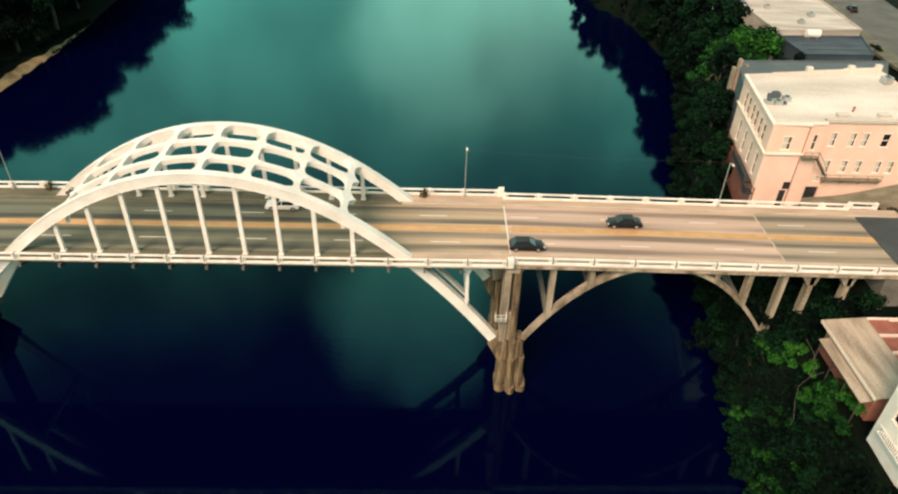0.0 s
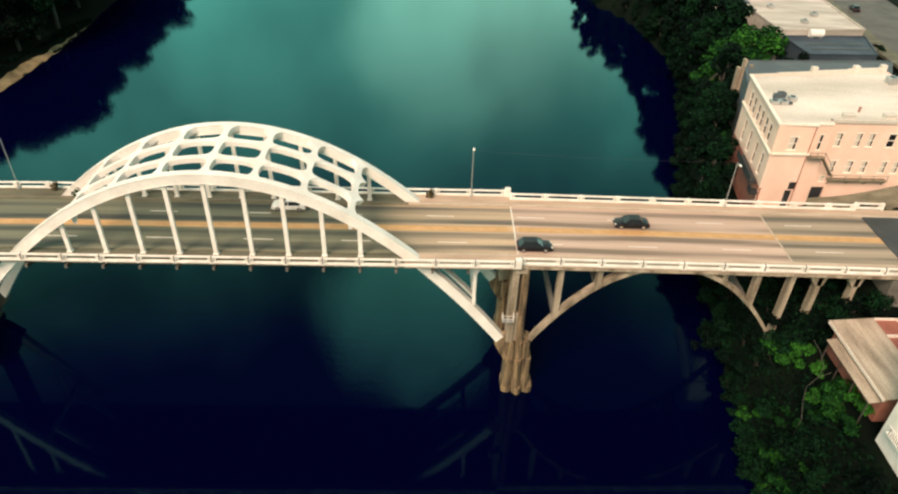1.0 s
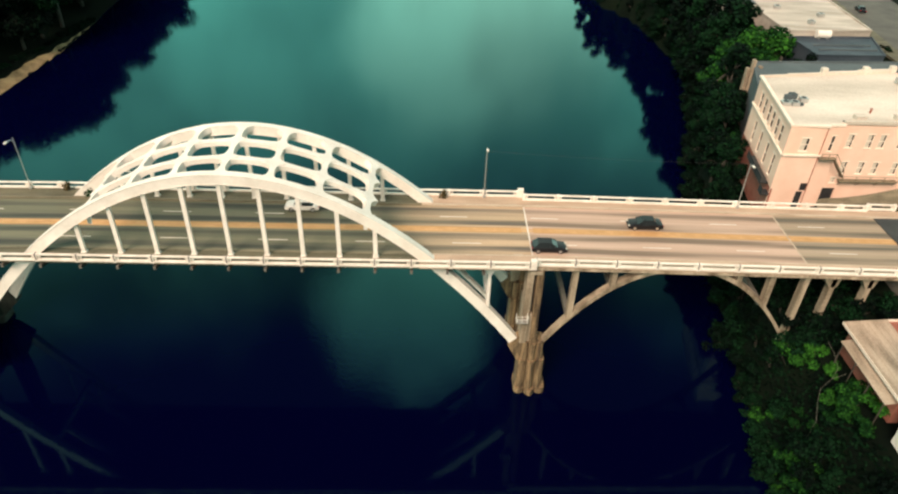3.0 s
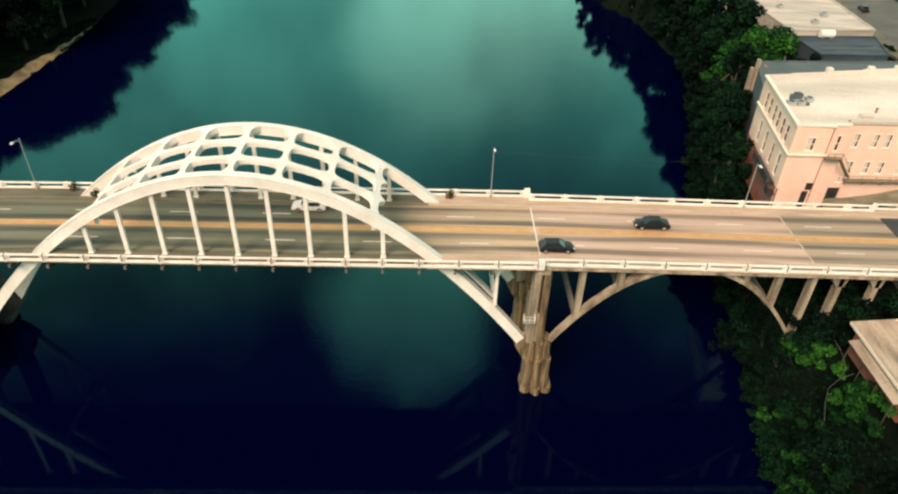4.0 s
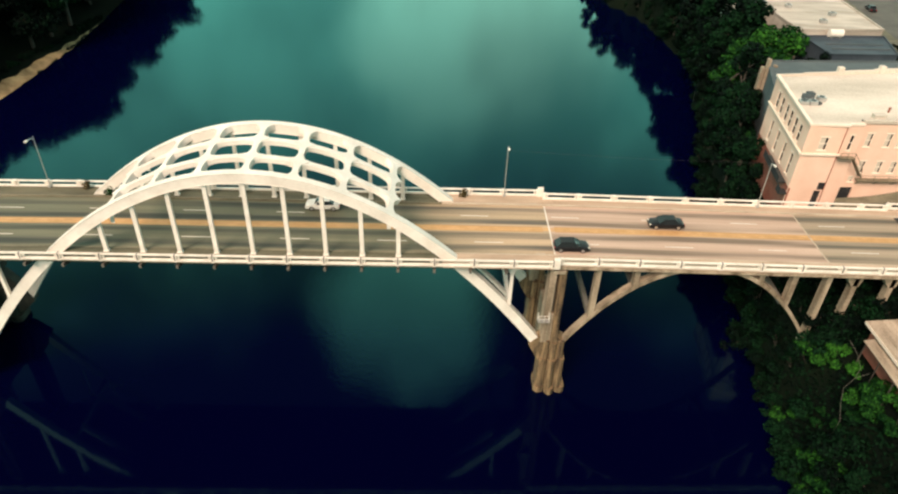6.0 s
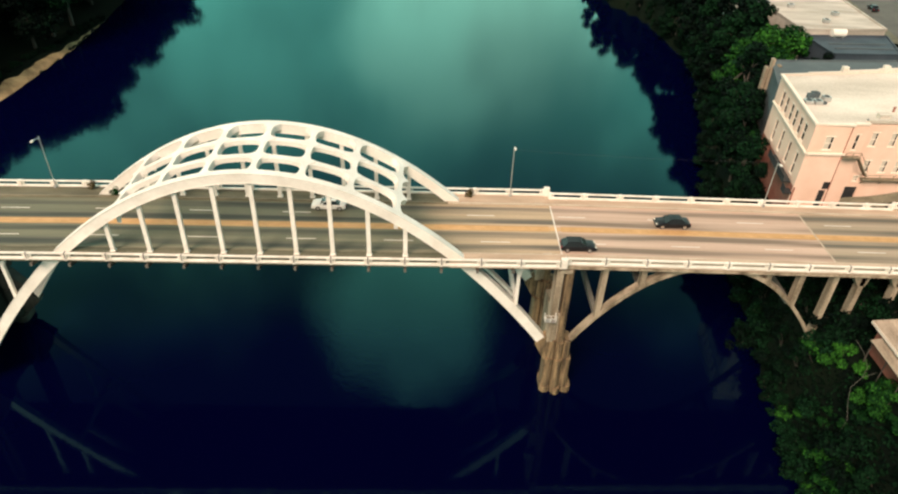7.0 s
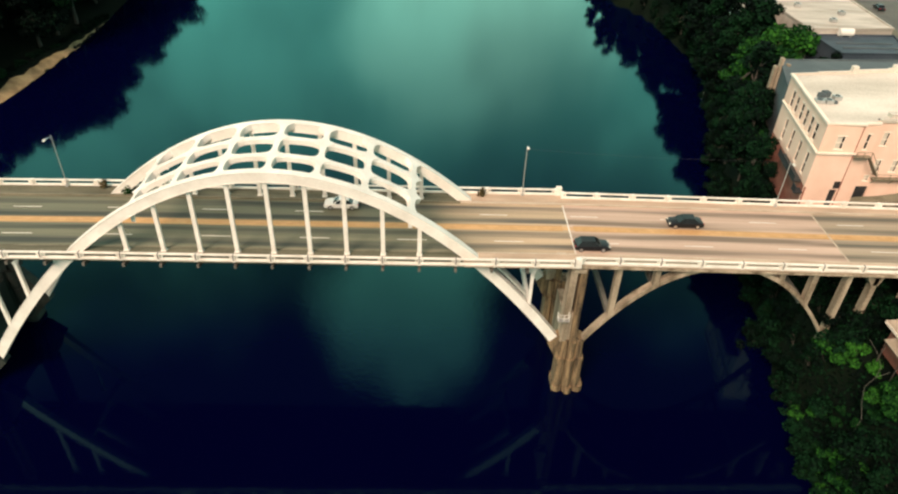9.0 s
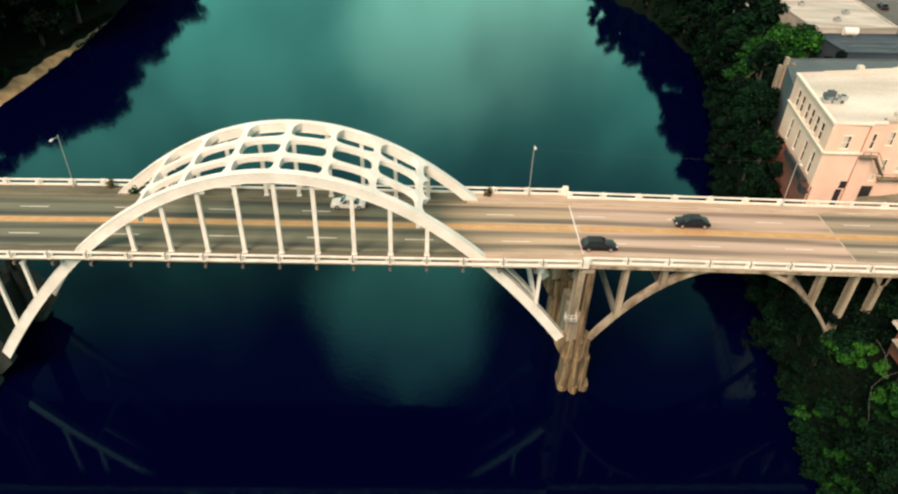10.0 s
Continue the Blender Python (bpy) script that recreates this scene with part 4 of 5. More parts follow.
for y in range(62, 160, 3):
    spots.append((lerp_table(SHORE_L, y) - 6.3 * (1 - smooth(98, 186, y)) - 1.5, y + rnd.uniform(-1, 1), rnd.uniform(0.5, 0.9)))
for x, y, k in ((95.4, -1.6, 1.0), (96.8, -2.2, 1.2), (98.2, -2.4, 1.1), (99.6, -2.6, 1.1), (101.6, -2.4, 1.1), (94.6, 11.2, 1.1), (96.2, 10.6, 1.3), (98, 11.4, 1.2)):
    spots.append((x, y, k))
scatter(bushes[:4], spots, rnd, "undergrowth of the banks")
# Lighter bushes at the sunlit clumps; the sunlight is in their leaf colour.
scatter(bushes[4:], [(96.2, -1.9, 0.8), (96.8, -2.6, 0.9), (97.5, -4.4, 0.9), (98.7, -4.8, 0.8), (99.1, -7, 0.7), (98.5, -11.4, 0.8), (99.2, -11.2, 0.9), (100.2, -11.6, 1), (100.8, -13.3, 1), (101.7, -14.3, 0.7), (98.7, -14.3, 0.8), (99, -16.9, 0.8), (93.6, -5.4, 0.6), (94.8, -7.9, 0.7), (95.5, -10.8, 0.5), (96.5, -12.7, 0.5), (97.7, -13.2, 0.5), (93.7, -14.8, 0.8), (94.3, -15.9, 0.9), (94.8, -17.3, 0.7), (93.4, -17.4, 0.8), (93.8, -19.6, 0.9), (91.2, -14.6, 0.6), (91.5, -16.7, 0.7)], rnd, "bright bushes of the lower bank")
spots = []
for x, y in jitter_grid(90, 100, -27, -2, 3.7, rnd):
    if x - lerp_table(SHORE_R, y) > 1.0 and free(x, y, 0.6) and (x < 96 or y > -17):
        spots.append((x, y, rnd.uniform(0.22, 0.5)))
scatter(bushes[4:], spots, rnd, "bright bushes of the lower bank")
for t in dark_trees + tall_trees + light_trees + bushes:
    remove_thing(t)

# weeds growing at the feet of the far rib
for x, y, k in ((-0.2, 13.1, 0.36), (48.9, 14.3, 0.3), (-3.9, 14.4, 0.3)):
    rw = random.Random(int(x * 10) + 90)
    t = thing("weed_tuft", "small green weed tuft at the foot of the arch" if -1 < x < 10 else "small dry brown weed tuft at the foot of the arch", "plant", (x, y, DECK + 0.2), group="weeds on the bridge")
    bm = bmesh.new()
    leaf_cloud(bm, [((0, 0, 0.5), (0.6 * k / 0.3, 0.5, 0.5)), ((0.3, 0, 1.0), (0.4, 0.4, 0.5))], 120, 0.16, rw)
    part("foliage", bm, M_LEAF2 if x > -1 and x < 10 else M_DRYWEED, t)
    part("stem", sweep([(0, 0, -0.02), (0.1, 0, 0.5), (0.3, 0, 1.1)], ring(0.03, 5)), M_BARK, t)

# ivy and weeds that cover the slopes
bm = bmesh.new()
for i in range(42000):
    y = rnd.uniform(-48, 175)
    x = lerp_table(SHORE_R, y) + abs(rnd.gauss(0, 9)) + 0.2
    if free(x, y, 0.3) and not (-2.5 < y < 15.5 and x > 108):
        z = ground_z(x, y) + rnd.uniform(0.05, 0.5)
        a, s = rnd.uniform(0, 6.28), rnd.uniform(0.15, 0.4)
        ca, sa, tl = math.cos(a) * s, math.sin(a) * s, rnd.uniform(-0.2, 0.2)
        bm.faces.new([bm.verts.new((x + ca, y + sa, z + tl)), bm.verts.new((x - sa * 0.7, y + ca * 0.7, z + 0.05)), bm.verts.new((x - ca, y - sa, z - tl)), bm.verts.new((x + sa * 0.7, y - ca * 0.7, z - 0.05))])
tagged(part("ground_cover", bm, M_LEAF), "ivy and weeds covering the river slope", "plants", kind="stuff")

t = thing("marker_board", "small white marker board at the water's edge", "sign", (115.4, 104.5, ground_z(115.4, 104.5)))
part("board", box(-0.22, 0.22, -0.04, 0.04, 1.6, 2.7), M_WALLW, t)
part("post", box(-0.06, 0.06, 0.04, 0.14, -0.8, 2.8), M_STEEL, t)

# bare pale vine stem on the lower bank
SX, SY = 94.9, -14.1
t = thing("bare_sapling", "leafless pale grey curved sapling on the bank", "sapling", (SX, SY, 0))
SZ = 7.3
part("stem", sweep([(0.0, 0.3, ground_z(SX, SY) - 0.3)] + [(a, b2, c + SZ) for a, b2, c in ((0.0, 0.0, 2.2), (0.7, 2.0, 3.2), (1.6, 3.7, 4.0), (3.3, 4.7, 4.7), (4.5, 6.0, 5.2), (4.9, 8.1, 5.7), (4.6, 9.9, 6.3))], ring(0.026, 6)), M_STEM, t)
part("twig", sweep([(3.3, 4.7, 12.0), (4.7, 4.6, 13.0)], ring(0.03, 5)), M_STEM, t)

# bare dirt along the wooded bank
bm = bmesh.new()
rows = []
for y in stations(55, 182, 2.0):
    wd = (5.0 + 1.5 * noise.noise((y * 0.2, 0, 3))) * (1 - smooth(98, 186, y)) + 0.8
    sh = lerp_table(SHORE_L, y)
    rows.append([bm.verts.new((sh + 0.3 - wd * k / 8, y, ground_z(sh + 0.3 - wd * k / 8, y) + 0.1 + 0.12 * noise.noise((k * 0.7, y * 0.5, 1)))) for k in range(9)])
for r, s in zip(rows, rows[1:]):
    for i in range(8):
        bm.faces.new((r[i], s[i], s[i + 1], r[i + 1]))
tagged(part("bank_path", bm, M_SAND, smooth=True), "bare tan dirt bank along the water", "bank", kind="structure")


# ---- buildings ----
def pierced_wall(width, z0, z1, openings, depth):
    """A wall in the local x-z plane, outer face at y = 0, with openings (x0, x1, z0, z1) and their reveals."""
    us = sorted({0.0, width, *[o[0] for o in openings], *[o[1] for o in openings]})
    vs = sorted({z0, z1, *[o[2] for o in openings], *[o[3] for o in openings]})
    bm = bmesh.new()

    def quad(*p):
        bm.faces.new([bm.verts.new(q) for q in p])
    for a, b2 in zip(us, us[1:]):
        for c, d in zip(vs, vs[1:]):
            mu, mv = (a + b2) / 2, (c + d) / 2
            if not any(o[0] < mu < o[1] and o[2] < mv < o[3] for o in openings):
                quad((a, 0, c), (b2, 0, c), (b2, 0, d), (a, 0, d))
                quad((a, depth, c), (a, depth, d), (b2, depth, d), (b2, depth, c))
    for a, b2, c, d in openings:
        quad((a, 0, c), (a, depth, c), (b2, depth, c), (b2, 0, c))
        quad((a, 0, d), (b2, 0, d), (b2, depth, d), (a, depth, d))
        quad((a, 0, c), (a, 0, d), (a, depth, d), (a, depth, c))
        quad((b2, 0, c), (b2, depth, c), (b2, depth, d), (b2, 0, d))
    for u in (0.0, width):
        quad((u, 0, z0), (u, depth, z0), (u, depth, z1), (u, 0, z1))
    quad((0, 0, z1), (width, 0, z1), (width, depth, z1), (0, depth, z1))
    bmesh.ops.remove_doubles(bm, verts=bm.verts[:], dist=0.001)
    return bm


def facade(parent, at, rz, width, z0, z1, wins, mat, trim, doors=()):
    """A wall with windows (x0, x1, z0, z1, pane material) as parts; each window has frame, sill and glazing bar."""
    m = pose(*at, 0, 0, rz)
    w = part("wall", pierced_wall(width, z0, z1, [o[:4] for o in wins] + [o[:4] for o in doors], 0.3), mat, parent)
    w.matrix_basis = m
    for a, b2, c, d, pane in wins:
        f = part("window", box(a, b2, 0.16, 0.2, c, d), M_GLASS, parent)
        f.matrix_basis = m
        if pane is M_BLIND:
            # Blind stops short so dark glass stands in for the reveal's shaded edge.
            part("blind", box(a + 0.1, a + 0.12 + (b2 - a) * 0.58, 0.12, 0.155, c + 0.1, d - 0.1), M_BLIND, f, "drawn cream blind")
        bm = bmesh.new()
        for q in ((a, a + 0.1, c, d), (b2 - 0.1, b2, c, d), (a + 0.1, b2 - 0.1, d - 0.1, d), (a + 0.1, b2 - 0.1, c, c + 0.1), (a + 0.1, b2 - 0.1, (c + d) / 2 - 0.05, (c + d) / 2 + 0.05)):
            box(q[0], q[1], 0.06, 0.155, q[2], q[3], bm=bm)
        part("frame", bm, trim, f)
        part("sill", box(a - 0.12, b2 + 0.12, -0.1, 0.05, c - 0.14, c - 0.003), trim, f)
        part("lintel", box(a - 0.1, b2 + 0.1, -0.05, -0.003, d + 0.003, d + 0.16), trim, f)
    for a, b2, c, d, pane in doors:
        f = part("door", box(a, b2, 0.22, 0.26, c, d), pane, parent)
        f.matrix_basis = m
    return w


hotel = thing("hotel_building", "pink stucco three-storey building with a white flat roof", "building", (101.9, 25.2, 0))
H0, H1 = 9.0, 30.3
D, B = M_GLASS, M_BLIND
# corner block facing the bridge
facade(hotel, (0, 0, 0), 0, 5.9, H0, H1, [(2.2, 3.6, 26.1, 28.3, B)], M_PINK, M_TRIM, doors=[(4.3, 5.45, 15.2, 18.9, M_DARK), (4.6, 5.85, 18.95, 20.4, M_DARK)])
facade(hotel, (5.9, 0.35, 0), 0, 2.6, H0, H1, [(1.1, 1.75, 26.0, 28.6, D)], M_PINK, M_TRIM)
facade(hotel, (8.5, 1.3, 0), 0, 20.5, H0, H1, [(1.6, 2.7, 26.2, 28.5, B), (4.7, 5.8, 26.2, 28.5, B), (6.7, 7.8, 26.2, 28.5, B), (9.9, 11.2, 26.2, 28.5, D), (13.4, 14.5, 26.2, 28.5, B), (16.5, 17.6, 26.2, 28.5, B)]
       + [(a, a + 1.1, 21.6, 23.7, B) for a in (2.2, 5.0, 7.3, 10.5, 12.5, 15.2, 17.8)] + [(1.4, 2.3, 19.9, 20.9, B)], M_PINK, M_TRIM, doors=[(0.12, 2.8, 14.5, 18.9, M_DARK)])
part("wall_return", box(8.5, 8.8, 0.66, 1.29, H0, H1 - 0.01), M_PINK, hotel)
part("wall_return", box(5.6, 5.9, 0.301, 0.7, H0, H1 - 0.01), M_PINK, hotel)
# river front
RV = math.degrees(math.atan2(20.0, 3.0))
LEN = math.hypot(20.0, 3.0)
river_wins = []
for c in (3.0, 5.5, 8.2, 10.6, 13.5, 16.0):
    river_wins.append((LEN - c - 1.3, LEN - c, 25.9, 28.8, D))
for c in (2.6, 6.6, 10.8, 15.0):
    river_wins.append((LEN - c - 1.1, LEN - c, 20.2, 24.0, D))
facade(hotel, (3.0, 20.0, 0), RV + 180, LEN, 19.3, H1, river_wins, M_PINK, M_TRIM)
lower = part("lower_wall", pierced_wall(LEN, H0, 19.29, [], 0.3), M_BRICK, hotel, "red brick lower wall")
lower.matrix_basis = pose(3.0, 20.0, 0, 0, 0, RV + 180)
part("wall_back", prism(bmesh.new(), [(3.0, 20.0), (29.0, 23.5), (28.9, 23.8), (3.3, 20.35)], "z", H0, H1), M_PINK, hotel)
part("wall_side", prism(bmesh.new(), [(28.7, 1.3), (29.0, 1.3), (29.2, 23.5), (28.9, 23.5)], "z", H0, H1), M_PINK, hotel)
part("roof", prism(bmesh.new(), [(0.1, 0.1), (5.9, 0.1), (5.95, 0.5), (8.5, 0.5), (8.55, 1.4), (28.8, 1.4), (29, 23.6), (3.1, 20.1)], "z", 30.02, 30.22), M_ROOF, hotel, "white membrane roof, slightly stained")


def band(path, w, h, name, mat, z):
    return part(name, sweep([(x, y, z) for x, y in path], rect(w, h)), mat, hotel)


FRONT = [(-0.05, -0.05), (5.95, -0.05)]
band(FRONT, 0.5, 0.28, "cornice", M_TRIM, 25.45)
band([(3.0, 20.05), (-0.05, 0.0)], 0.5, 0.28, "cornice", M_TRIM, 25.45)
band([(3.0, 20.1), (0.0, 0.0), (5.95, 0.0)], 0.55, 0.3, "parapet_coping", M_TRIM, 30.4)
band([(6.2, 0.42), (8.45, 0.42)], 0.45, 0.3, "parapet_coping", M_TRIM, 30.4)
band([(8.75, 1.35), (28.9, 1.35)], 0.55, 0.5, "parapet_coping", M_ROOF, 30.5)
band([(8.9, 2.1), (28.6, 2.1)], 0.5, 0.12, "gutter", M_GREYROOF, 30.3)
for i, (a, b2) in enumerate(((3.2, 8.0), (8.0, 14.5), (14.5, 21.5), (21.5, 29.0))):
    z = 30.45 + 0.16 * i
    part("back_parapet", prism(bmesh.new(), [(a, 20.0 + (a - 3) * 0.135), (b2, 20.0 + (b2 - 3) * 0.135), (b2, 20.4 + (b2 - 3) * 0.135), (a, 20.4 + (a - 3) * 0.135)], "z", 30.22, z), M_ROOF, hotel)
for x in (14.8, 22.9, 28.2):
    y = 20.1 + (x - 3) * 0.135
    part("chimney", box(x - 0.5, x + 0.5, y - 0.4, y + 0.5, 30.22, 31.5, 0.04), M_ROOF, hotel)
part("rainwater_pipe", sweep([(5.7, -0.08, 16), (5.7, -0.08, 30)], ring(0.07, 6)), M_BRICK, hotel)
part("rainwater_pipe", sweep([(8.42, 0.55, 16), (8.42, 0.55, 30)], ring(0.07, 6)), M_BRICK, hotel)
# river balcony
for a, b2, z in ((1.6, 11.0, 19.3), (-0.2, 1.4, 18.2)):
    ba = part("balcony", prism(bmesh.new(), [(0.15 * a - 1.5, a), (0.15 * b2 - 1.5, b2), (0.15 * b2 - 0.05, b2), (0.15 * a - 0.05, a)], "z", z, z + 0.18), M_DARK, hotel)
    for k in range(int((b2 - a) / 0.28) + 1):
        y = a + 0.05 + k * 0.28
        part("baluster", box(0.15 * y - 1.46, 0.15 * y - 1.40, y - 0.05, y + 0.05, z + 0.18, z + 1.15), M_DARK, ba)
    part("balcony_rail", sweep([(0.15 * a - 1.43, a + 0.02, z + 1.18), (0.15 * b2 - 1.43, b2 - 0.02, z + 1.18)], rect(0.1, 0.1)), M_DARK, ba)
    part("balcony_screen", sweep([(0.15 * a - 1.43, a + 0.02, z + 0.6), (0.15 * b2 - 1.43, b2 - 0.02, z + 0.6)], rect(0.02, 0.55)), M_DARK, ba)
# fire escape on the bridge side
fe = part("fire_escape", box(5.7, 8.3, -0.9, -0.02, 25.1, 25.2), M_OLDSTEEL, hotel, "weathered steel fire escape with a long walkway")
part("flight", sweep([(8.0, -0.45, 25.15), (10.6, 0.4, 22.0), (11.2, 0.7, 21.3)], rect(0.8, 0.14)), M_OLDSTEEL, fe)
part("walkway", box(11.0, 20.5, 0.3, 1.28, 20.55, 20.68), M_OLDSTEEL, fe)
part("escape_rail", sweep([(5.75, -0.88, 26.1), (8.1, -0.88, 26.1), (10.7, 0.0, 22.9), (11.2, 0.32, 21.6), (20.5, 0.32, 21.55)], ring(0.05, 6)), M_OLDSTEEL, fe)
for x, y, z in ((5.75, -0.88, 25.2), (6.9, -0.88, 25.2), (8.1, -0.88, 25.2), (11.2, 0.32, 20.68), (13.5, 0.32, 20.68), (15.8, 0.32, 20.68), (18.1, 0.32, 20.68), (20.4, 0.32, 20.68)):
    part("escape_post", box(x - 0.04, x + 0.04, y - 0.04, y + 0.04, z, z + 0.92), M_OLDSTEEL, fe)
for x in (11.3, 14.3, 17.3, 20.3):
    part("escape_bracket", sweep([(x, 0.35, 20.55), (x, 1.27, 19.6)], rect(0.08, 0.08)), M_OLDSTEEL, fe)


def roof_unit(x, y, z, w, h, mat, label):
    t = thing("rooftop_unit", label, "air conditioner", (x, y, z), rnd.uniform(-10, 10), group="rooftop units")
    part("casing", box(-w / 2, w / 2, -w / 2, w / 2, 0.12, h, 0.04), mat, t)
    part("fan_grille", prism(bmesh.new(), ring(w * 0.36, 14), "z", h, h + 0.06), M_DARK, t)
    for s in (-1, 1):
        part("skid", box(-w / 2, w / 2, s * w * 0.35 - 0.05, s * w * 0.35 + 0.05, 0, 0.12), M_STEEL, t)


for x, y, w, h in ((105.3, 35.2, 1.0, 0.9), (106.3, 35.8, 1.1, 1.0), (107.6, 34.6, 1.2, 0.8), (104.2, 33.4, 1.3, 0.6), (105.6, 33.2, 1.2, 0.7), (106.6, 33.0, 0.6, 0.5), (128.7, 43.2, 1.5, 1.2), (129.0, 35.0, 1.5, 1.2)):
    roof_unit(x, y, 30.22, w, h, M_STEEL if w > 1.15 else M_GREYROOF, "grey metal air-conditioning unit on the white roof")
for x, y in ((113.9, 28.4), (120.5, 28.6)):
    t = thing("roof_hatch", "small white box on the flat roof", "roof hatch", (x, y, 30.22), group="roof hatches")
    part("curb", box(-0.9, 0.9, -0.5, 0.5, 0, 0.6, 0.04), M_ROOF, t)
    part("cover", box(-0.98, 0.98, -0.58, 0.58, 0.6, 0.72, 0.03), M_ROOF, t)
t = thing("vent_pipe", "short rusty vent pipe on the roof", "vent pipe", (116.8, 30.8, 30.22))
part("pipe", sweep([(0, 0, 0), (0, 0, 0.7)], ring(0.16, 8)), M_BRICK, t)
part("cap", sweep([(0, 0, 0.7), (0, 0, 0.8)], ring(0.24, 8)), M_BRICK, t)


def block(name, label, pts, z0, z1, roof, wall, kerb=0.35, category="building"):
    """A plain building: walls, flat roof and parapet from a plan polygon in world coordinates."""
    cx, cy = sum(p[0] for p in pts) / len(pts), sum(p[1] for p in pts) / len(pts)
    t = thing(name, label, category, (cx, cy, 0))
    loc = [(a - cx, b2 - cy) for a, b2 in pts]
    part("wall", prism(bmesh.new(), loc, "z", z0, z1), wall, t)
    inner = [(a * 0.985, b2 * 0.985) for a, b2 in loc]
    part("roof", prism(bmesh.new(), inner, "z", z1 + 0.004, z1 + 0.06), roof, t)
    for i in range(len(loc)):
        a, b2 = Vector((*loc[i], z1 + kerb / 2)), Vector((*loc[(i + 1) % len(loc)], z1 + kerb / 2))
        part("parapet", sweep([a * 1, b2 * 1], rect(0.3, kerb)), wall if kerb > 0.3 else roof, t)
    return t


block("grey_roof_building", "low building with a plain grey flat roof", [(106, 46.6), (134, 50.4), (141, 63), (110.5, 61.2)], 10, 27.0, M_GREYROOF, M_GREYROOF, 0.25)
dk = block("dark_roof_building", "low building with a dark blue-black flat roof", [(131.5, 76.5), (147, 77), (150.5, 89.5), (130.5, 88.5)], 14, 23.4, M_DARKROOF, M_DARKROOF, 0.3)
for y in (80.0, 83.0):
    t = thing("roof_pipe", "long pale conduit lying on the dark roof", "conduit", (140, y, 23.46), group="roof conduits")
    part("pipe", sweep([(-6.5, 0, 0.12), (7, 0.4, 0.12)], rect(0.25, 0.24)), M_GREYROOF, t)
t = thing("roof_tank", "white rounded tank on the dark roof", "tank", (138, 88.2, 23.46))
bm = bmesh.new()
sweep([(-1.6, 0, 1.0), (-1.4, 0, 1.0), (1.4, 0, 1.0), (1.6, 0, 1.0)], ring(0.9, 12), bm)
part("shell", bm, M_WALLW, t)
for x in (-1, 1):
    part("cradle", box(x - 0.15, x + 0.15, -0.7, 0.7, 0, 0.5), M_STEEL, t)
block("pale_roof_building", "long building with a pale tan flat roof", [(129.5, 89.0), (150.5, 90.5), (152.5, 122), (128.5, 120)], 14, 24.6, M_PALEROOF, M_PALEROOF, 0.4)
for x, y in ((138, 95), (143, 101), (134.5, 107)):
    roof_unit(x, y, 24.66, 1.4, 0.9, M_STEEL, "grey metal unit on the pale roof")
# weathered wall fragment between the trees
ru = thing("ruined_wall", "tall pale weathered masonry wall fragment among trees", "ruin", (108.5, 58.5, 0))
for i, (dx, dy, h) in enumerate(((0, 0, 26.9), (0.8, -0.2, 28.6), (1.7, 0.1, 26.2), (2.3, -0.2, 27.4))):
    part("masonry_pier", box(dx - 0.3, dx + 0.3, dy - 0.5, dy + 0.5, 15, h, 0.12), M_CONC, ru)
part("wall_infill", box(-0.2, 2.5, 0.15, 0.5, 12, 25.6), M_CONC, ru)
wb = thing("far_white_building", "pale columned building front half hidden by trees", "building", (121.5, 109.0, 0))
part("wall", box(0, 8, 0.6, 7, 12, 25.0), M_WALLW, wb)
part("roof", box(-0.4, 8.4, -0.2, 7.3, 25.0, 25.4), M_GREYROOF, wb)
for i in range(5):
    part("column", box(i * 1.9, i * 1.9 + 0.7, -0.1, 0.6, 12, 25.0, 0.05), M_WALLW, wb)

# building with the tan metal roof below the bridge
low = thing("tan_roof_building", "low brick building with a tan metal shed roof", "building", (100.7, -17.2, 0))
part("wall", box(0.9, 13, 1.0, 12.8, 8, 15.9), M_BRICK, low)
bm = bmesh.new()
prism(bm, [(0.0, 16.5), (5.5, 17.0), (5.5, 17.15), (0.0, 16.65)], "y", 0.0, 13.4)
rf = part("roof", bm, M_TANROOF, low, "weathered tan metal roof with long seams")
for k in range(7):
    x = 0.35 + k * 0.8
    part("seam", sweep([(x, 0.03, 16.66 + x / 11), (x, 13.37, 16.66 + x / 11)], rect(0.05, 0.05)), M_TANROOF, rf)
part("fascia", prism(bmesh.new(), [(-0.06, 16.25), (0.0, 16.25), (0.0, 16.66), (-0.06, 16.66)], "y", 0.0, 13.4), M_TRIM, low)
aw = part("awning", prism(bmesh.new(), [(-1.1, 15.4), (0.85, 15.8), (0.85, 15.9), (-1.1, 15.5)], "y", 0.5, 11.0), M_TANROOF, low, "lower tan metal awning")
for y in (0.8, 4.0, 7.3, 10.6):
    part("post", box(-0.95, -0.83, y, y + 0.12, 9.5, 15.42), M_BARK, low)
for j, (x0, y0) in enumerate(((5.6, 10.3), (5.6, 7.2), (8.5, 10.3), (8.5, 7.2), (5.6, 4.1), (8.5, 4.1))):
    part("terrace_panel", box(x0, x0 + 2.75, y0, y0 + 2.95, 15.9, 17.0 - 0.12 * (j % 3)), M_BRICK, low)
    part("terrace_coping", box(x0 - 0.04, x0 + 2.79, y0 + 2.8, y0 + 3.06, 16.7, 17.2), M_TRIM, low)

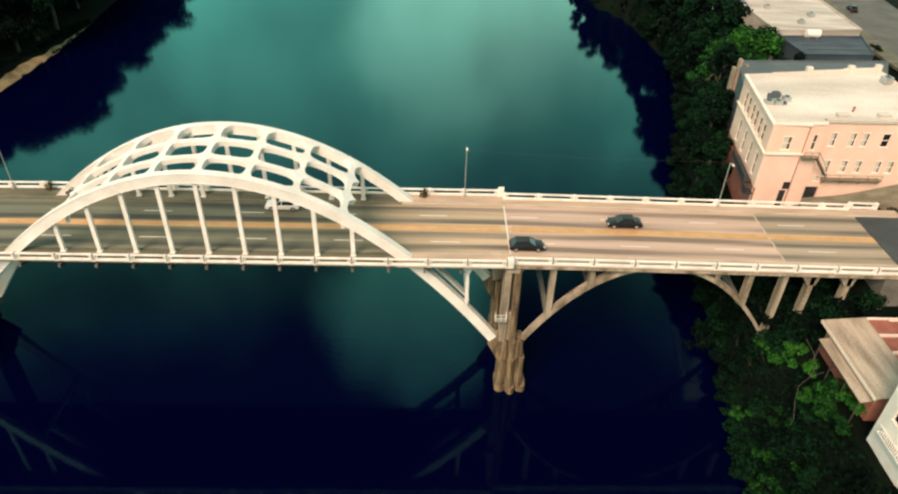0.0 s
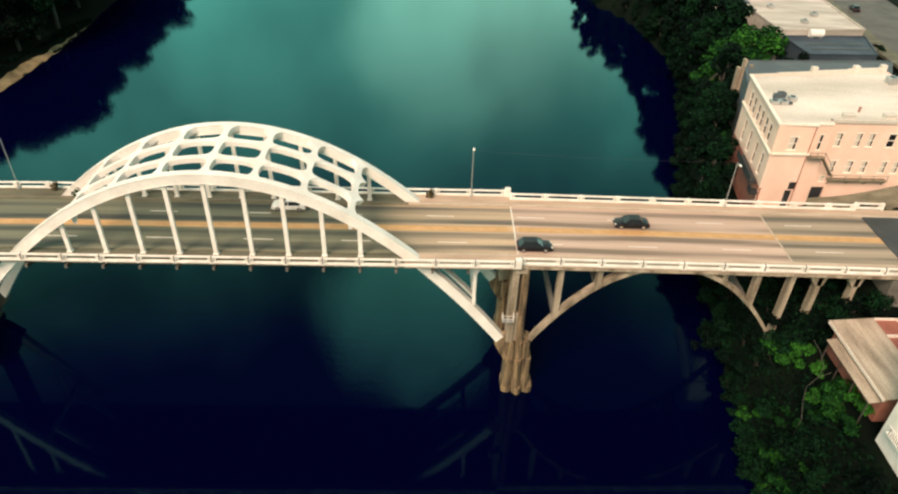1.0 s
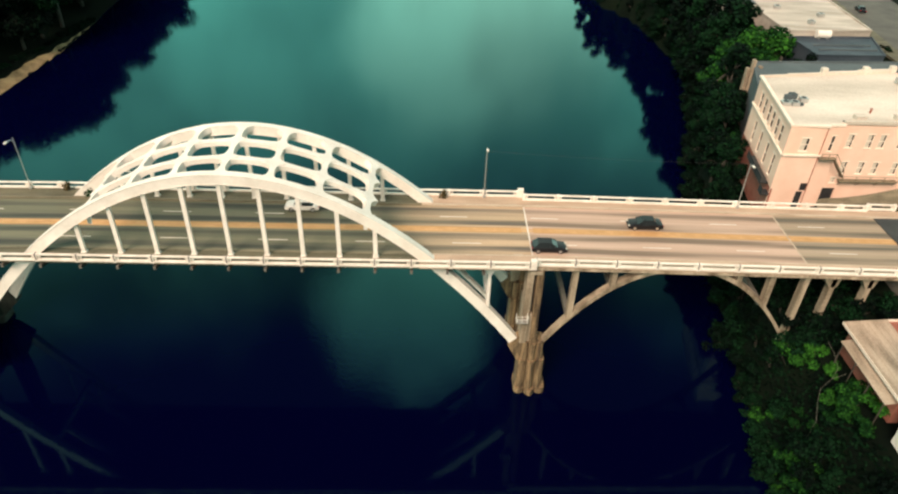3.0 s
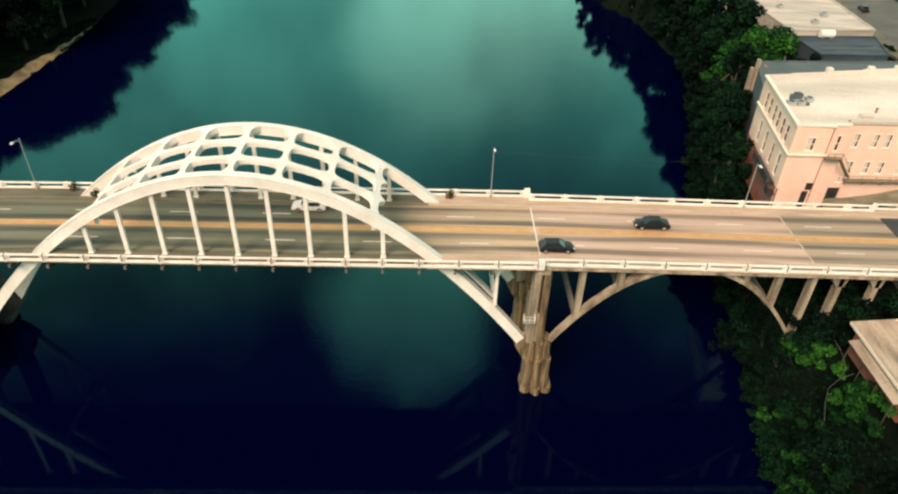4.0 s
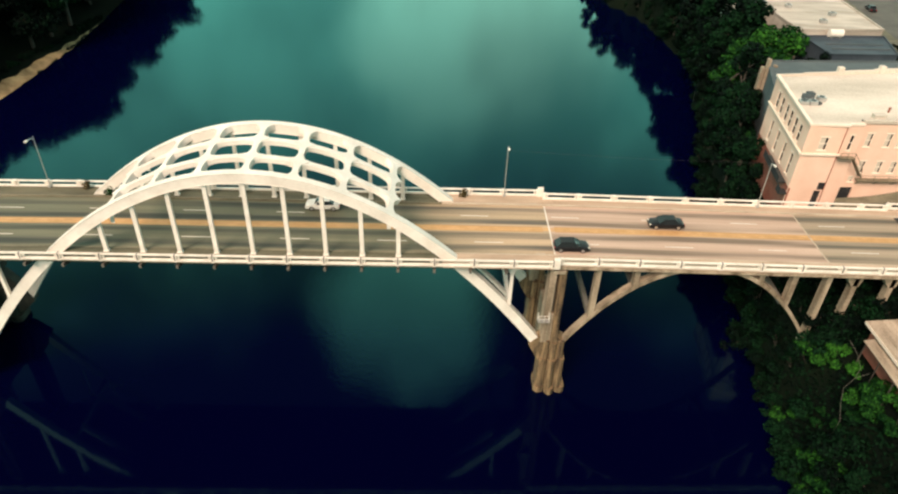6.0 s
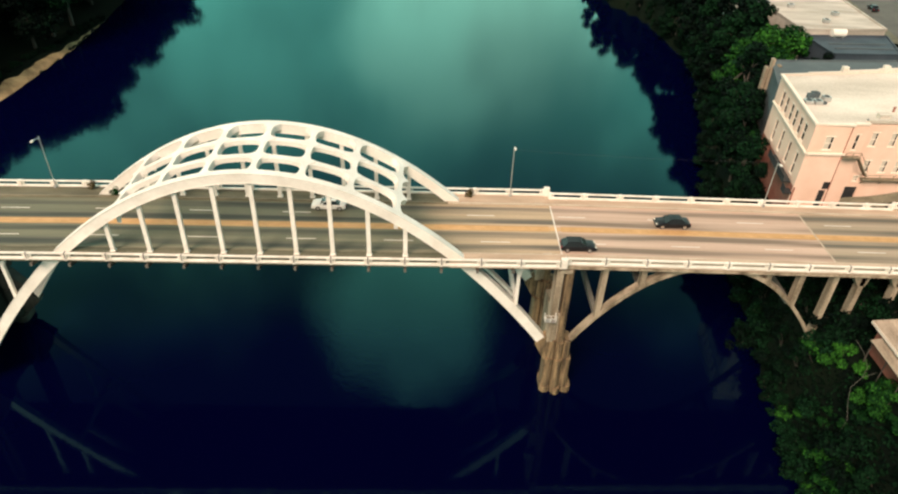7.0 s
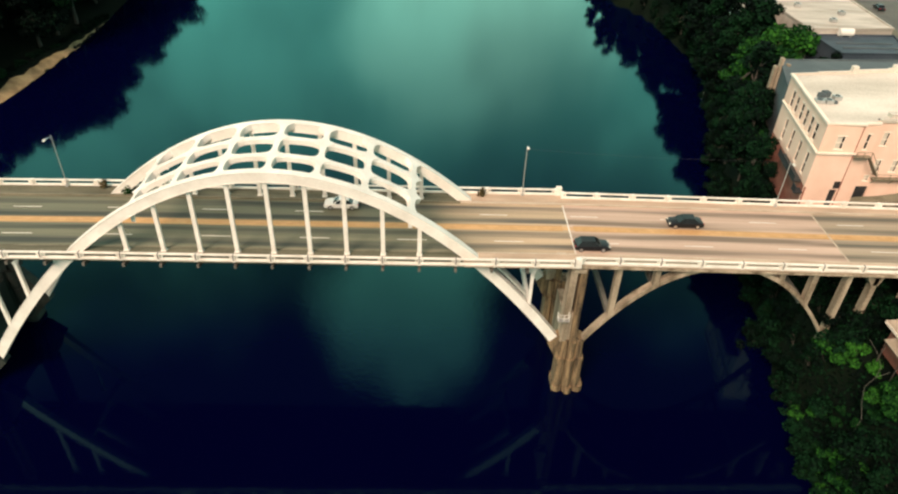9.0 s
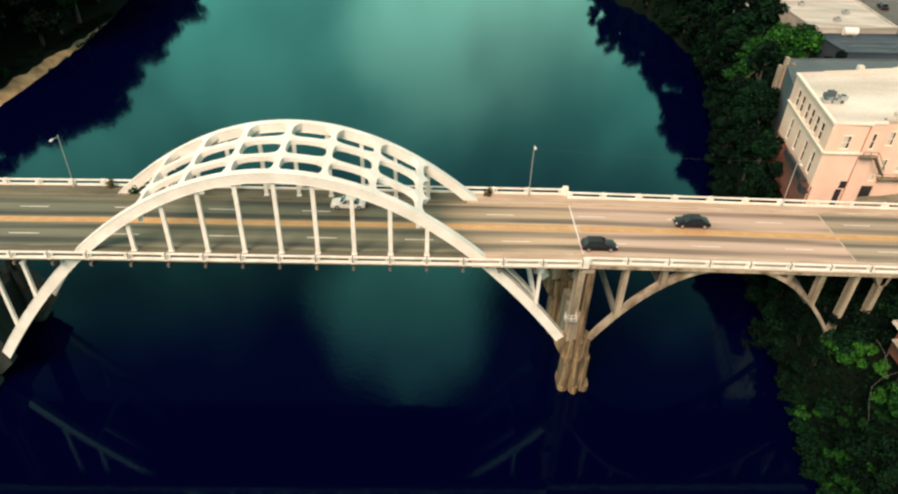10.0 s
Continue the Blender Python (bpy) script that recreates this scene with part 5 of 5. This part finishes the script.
white = thing("white_building", "tall white stucco building with a river balcony", "building", (100.5, -33.0, 0))
facade(white, (0, 14.0, 0), -90, 14.0, 8, 29, [(1.6, 2.7, 17.2, 19.6, D), (4.6, 5.7, 17.2, 19.6, D), (7.6, 8.7, 17.2, 19.6, D), (3.0, 4.0, 21.5, 23.8, D)], M_WALLW, M_TRIM)
part("wall_side", box(0.31, 13, 13.7, 14.0, 8, 29), M_WALLW, white)
part("wall_side", box(0.31, 13, 0.0, 0.3, 8, 29), M_WALLW, white)
part("wall_back", box(13, 13.3, 0, 14, 8, 29), M_WALLW, white)
part("roof", box(0.3, 13, 0.3, 13.7, 28.4, 28.6), M_ROOF, white)
wbal = part("balcony", box(-0.8, -0.01, 1.5, 12.6, 14.9, 15.1), M_WALLW, white)
part("balcony_rail", box(-0.8, -0.72, 1.5, 12.6, 16.05, 16.15), M_WALLW, wbal)
for k in range(36):
    y = 1.6 + k * 0.3
    part("baluster", box(-0.79, -0.74, y, y + 0.05, 15.1, 16.05), M_DARK, wbal)

# ---- streets ----
bm = bmesh.new()
rows = [[bm.verts.new((x, y, ground_z(x, y) + 0.22)) for y in stations(15.6, 26.3, 1.5)] for x in stations(110.6, 150, 2.0)]
for r, q in zip(rows, rows[1:]):
    for i in range(len(r) - 1):
        bm.faces.new((r[i], q[i], q[i + 1], r[i + 1]))
bmesh.ops.recalc_face_normals(bm, faces=bm.faces[:])
tagged(part("pavement_yard", bm, M_OLIVEKERB), "worn olive-tan paved yard below the pink building", "pavement", kind="structure")
bm = sweep([(111.15, 6.68, deck_z(111) - 0.1), (124, 6.68, 21.7), (150, 6.68, 20.6), (200, 6.68, 20.4)], rect(11.8, 0.4))
tagged(part("road", bm, M_ASPHALT), "dark asphalt street leading off the bridge", "road", kind="structure")
bm = sweep([(164, 20, 20.55), (166, 90, 20.55), (171, 130, 20.55), (182, 220, 20.55)], rect(17, 0.5))
tagged(part("road_cross", bm, M_STREET), "worn olive-grey asphalt street between the town buildings", "road", kind="structure")
bm = sweep([(153.5, 20, 20.6), (155.5, 90, 20.6), (160.5, 130, 20.6), (171.5, 220, 20.6)], rect(4.2, 0.55))
tagged(part("pavement", bm, M_WALK), "olive-grey concrete pavement along the street", "pavement", kind="structure")
bm = prism(bmesh.new(), [(172 + a, 100 + b2 * 1.6) for a, b2 in ring(3.0, 20)], "z", 20.3, 21.0)
tagged(part("traffic_island", bm, M_RAIL), "pale concrete kerbed traffic island", "pavement", kind="structure")
car("dark parked car on the town street", M_BLACKCAR, 164.5, 120.5, 80, 4.7, z=20.82)
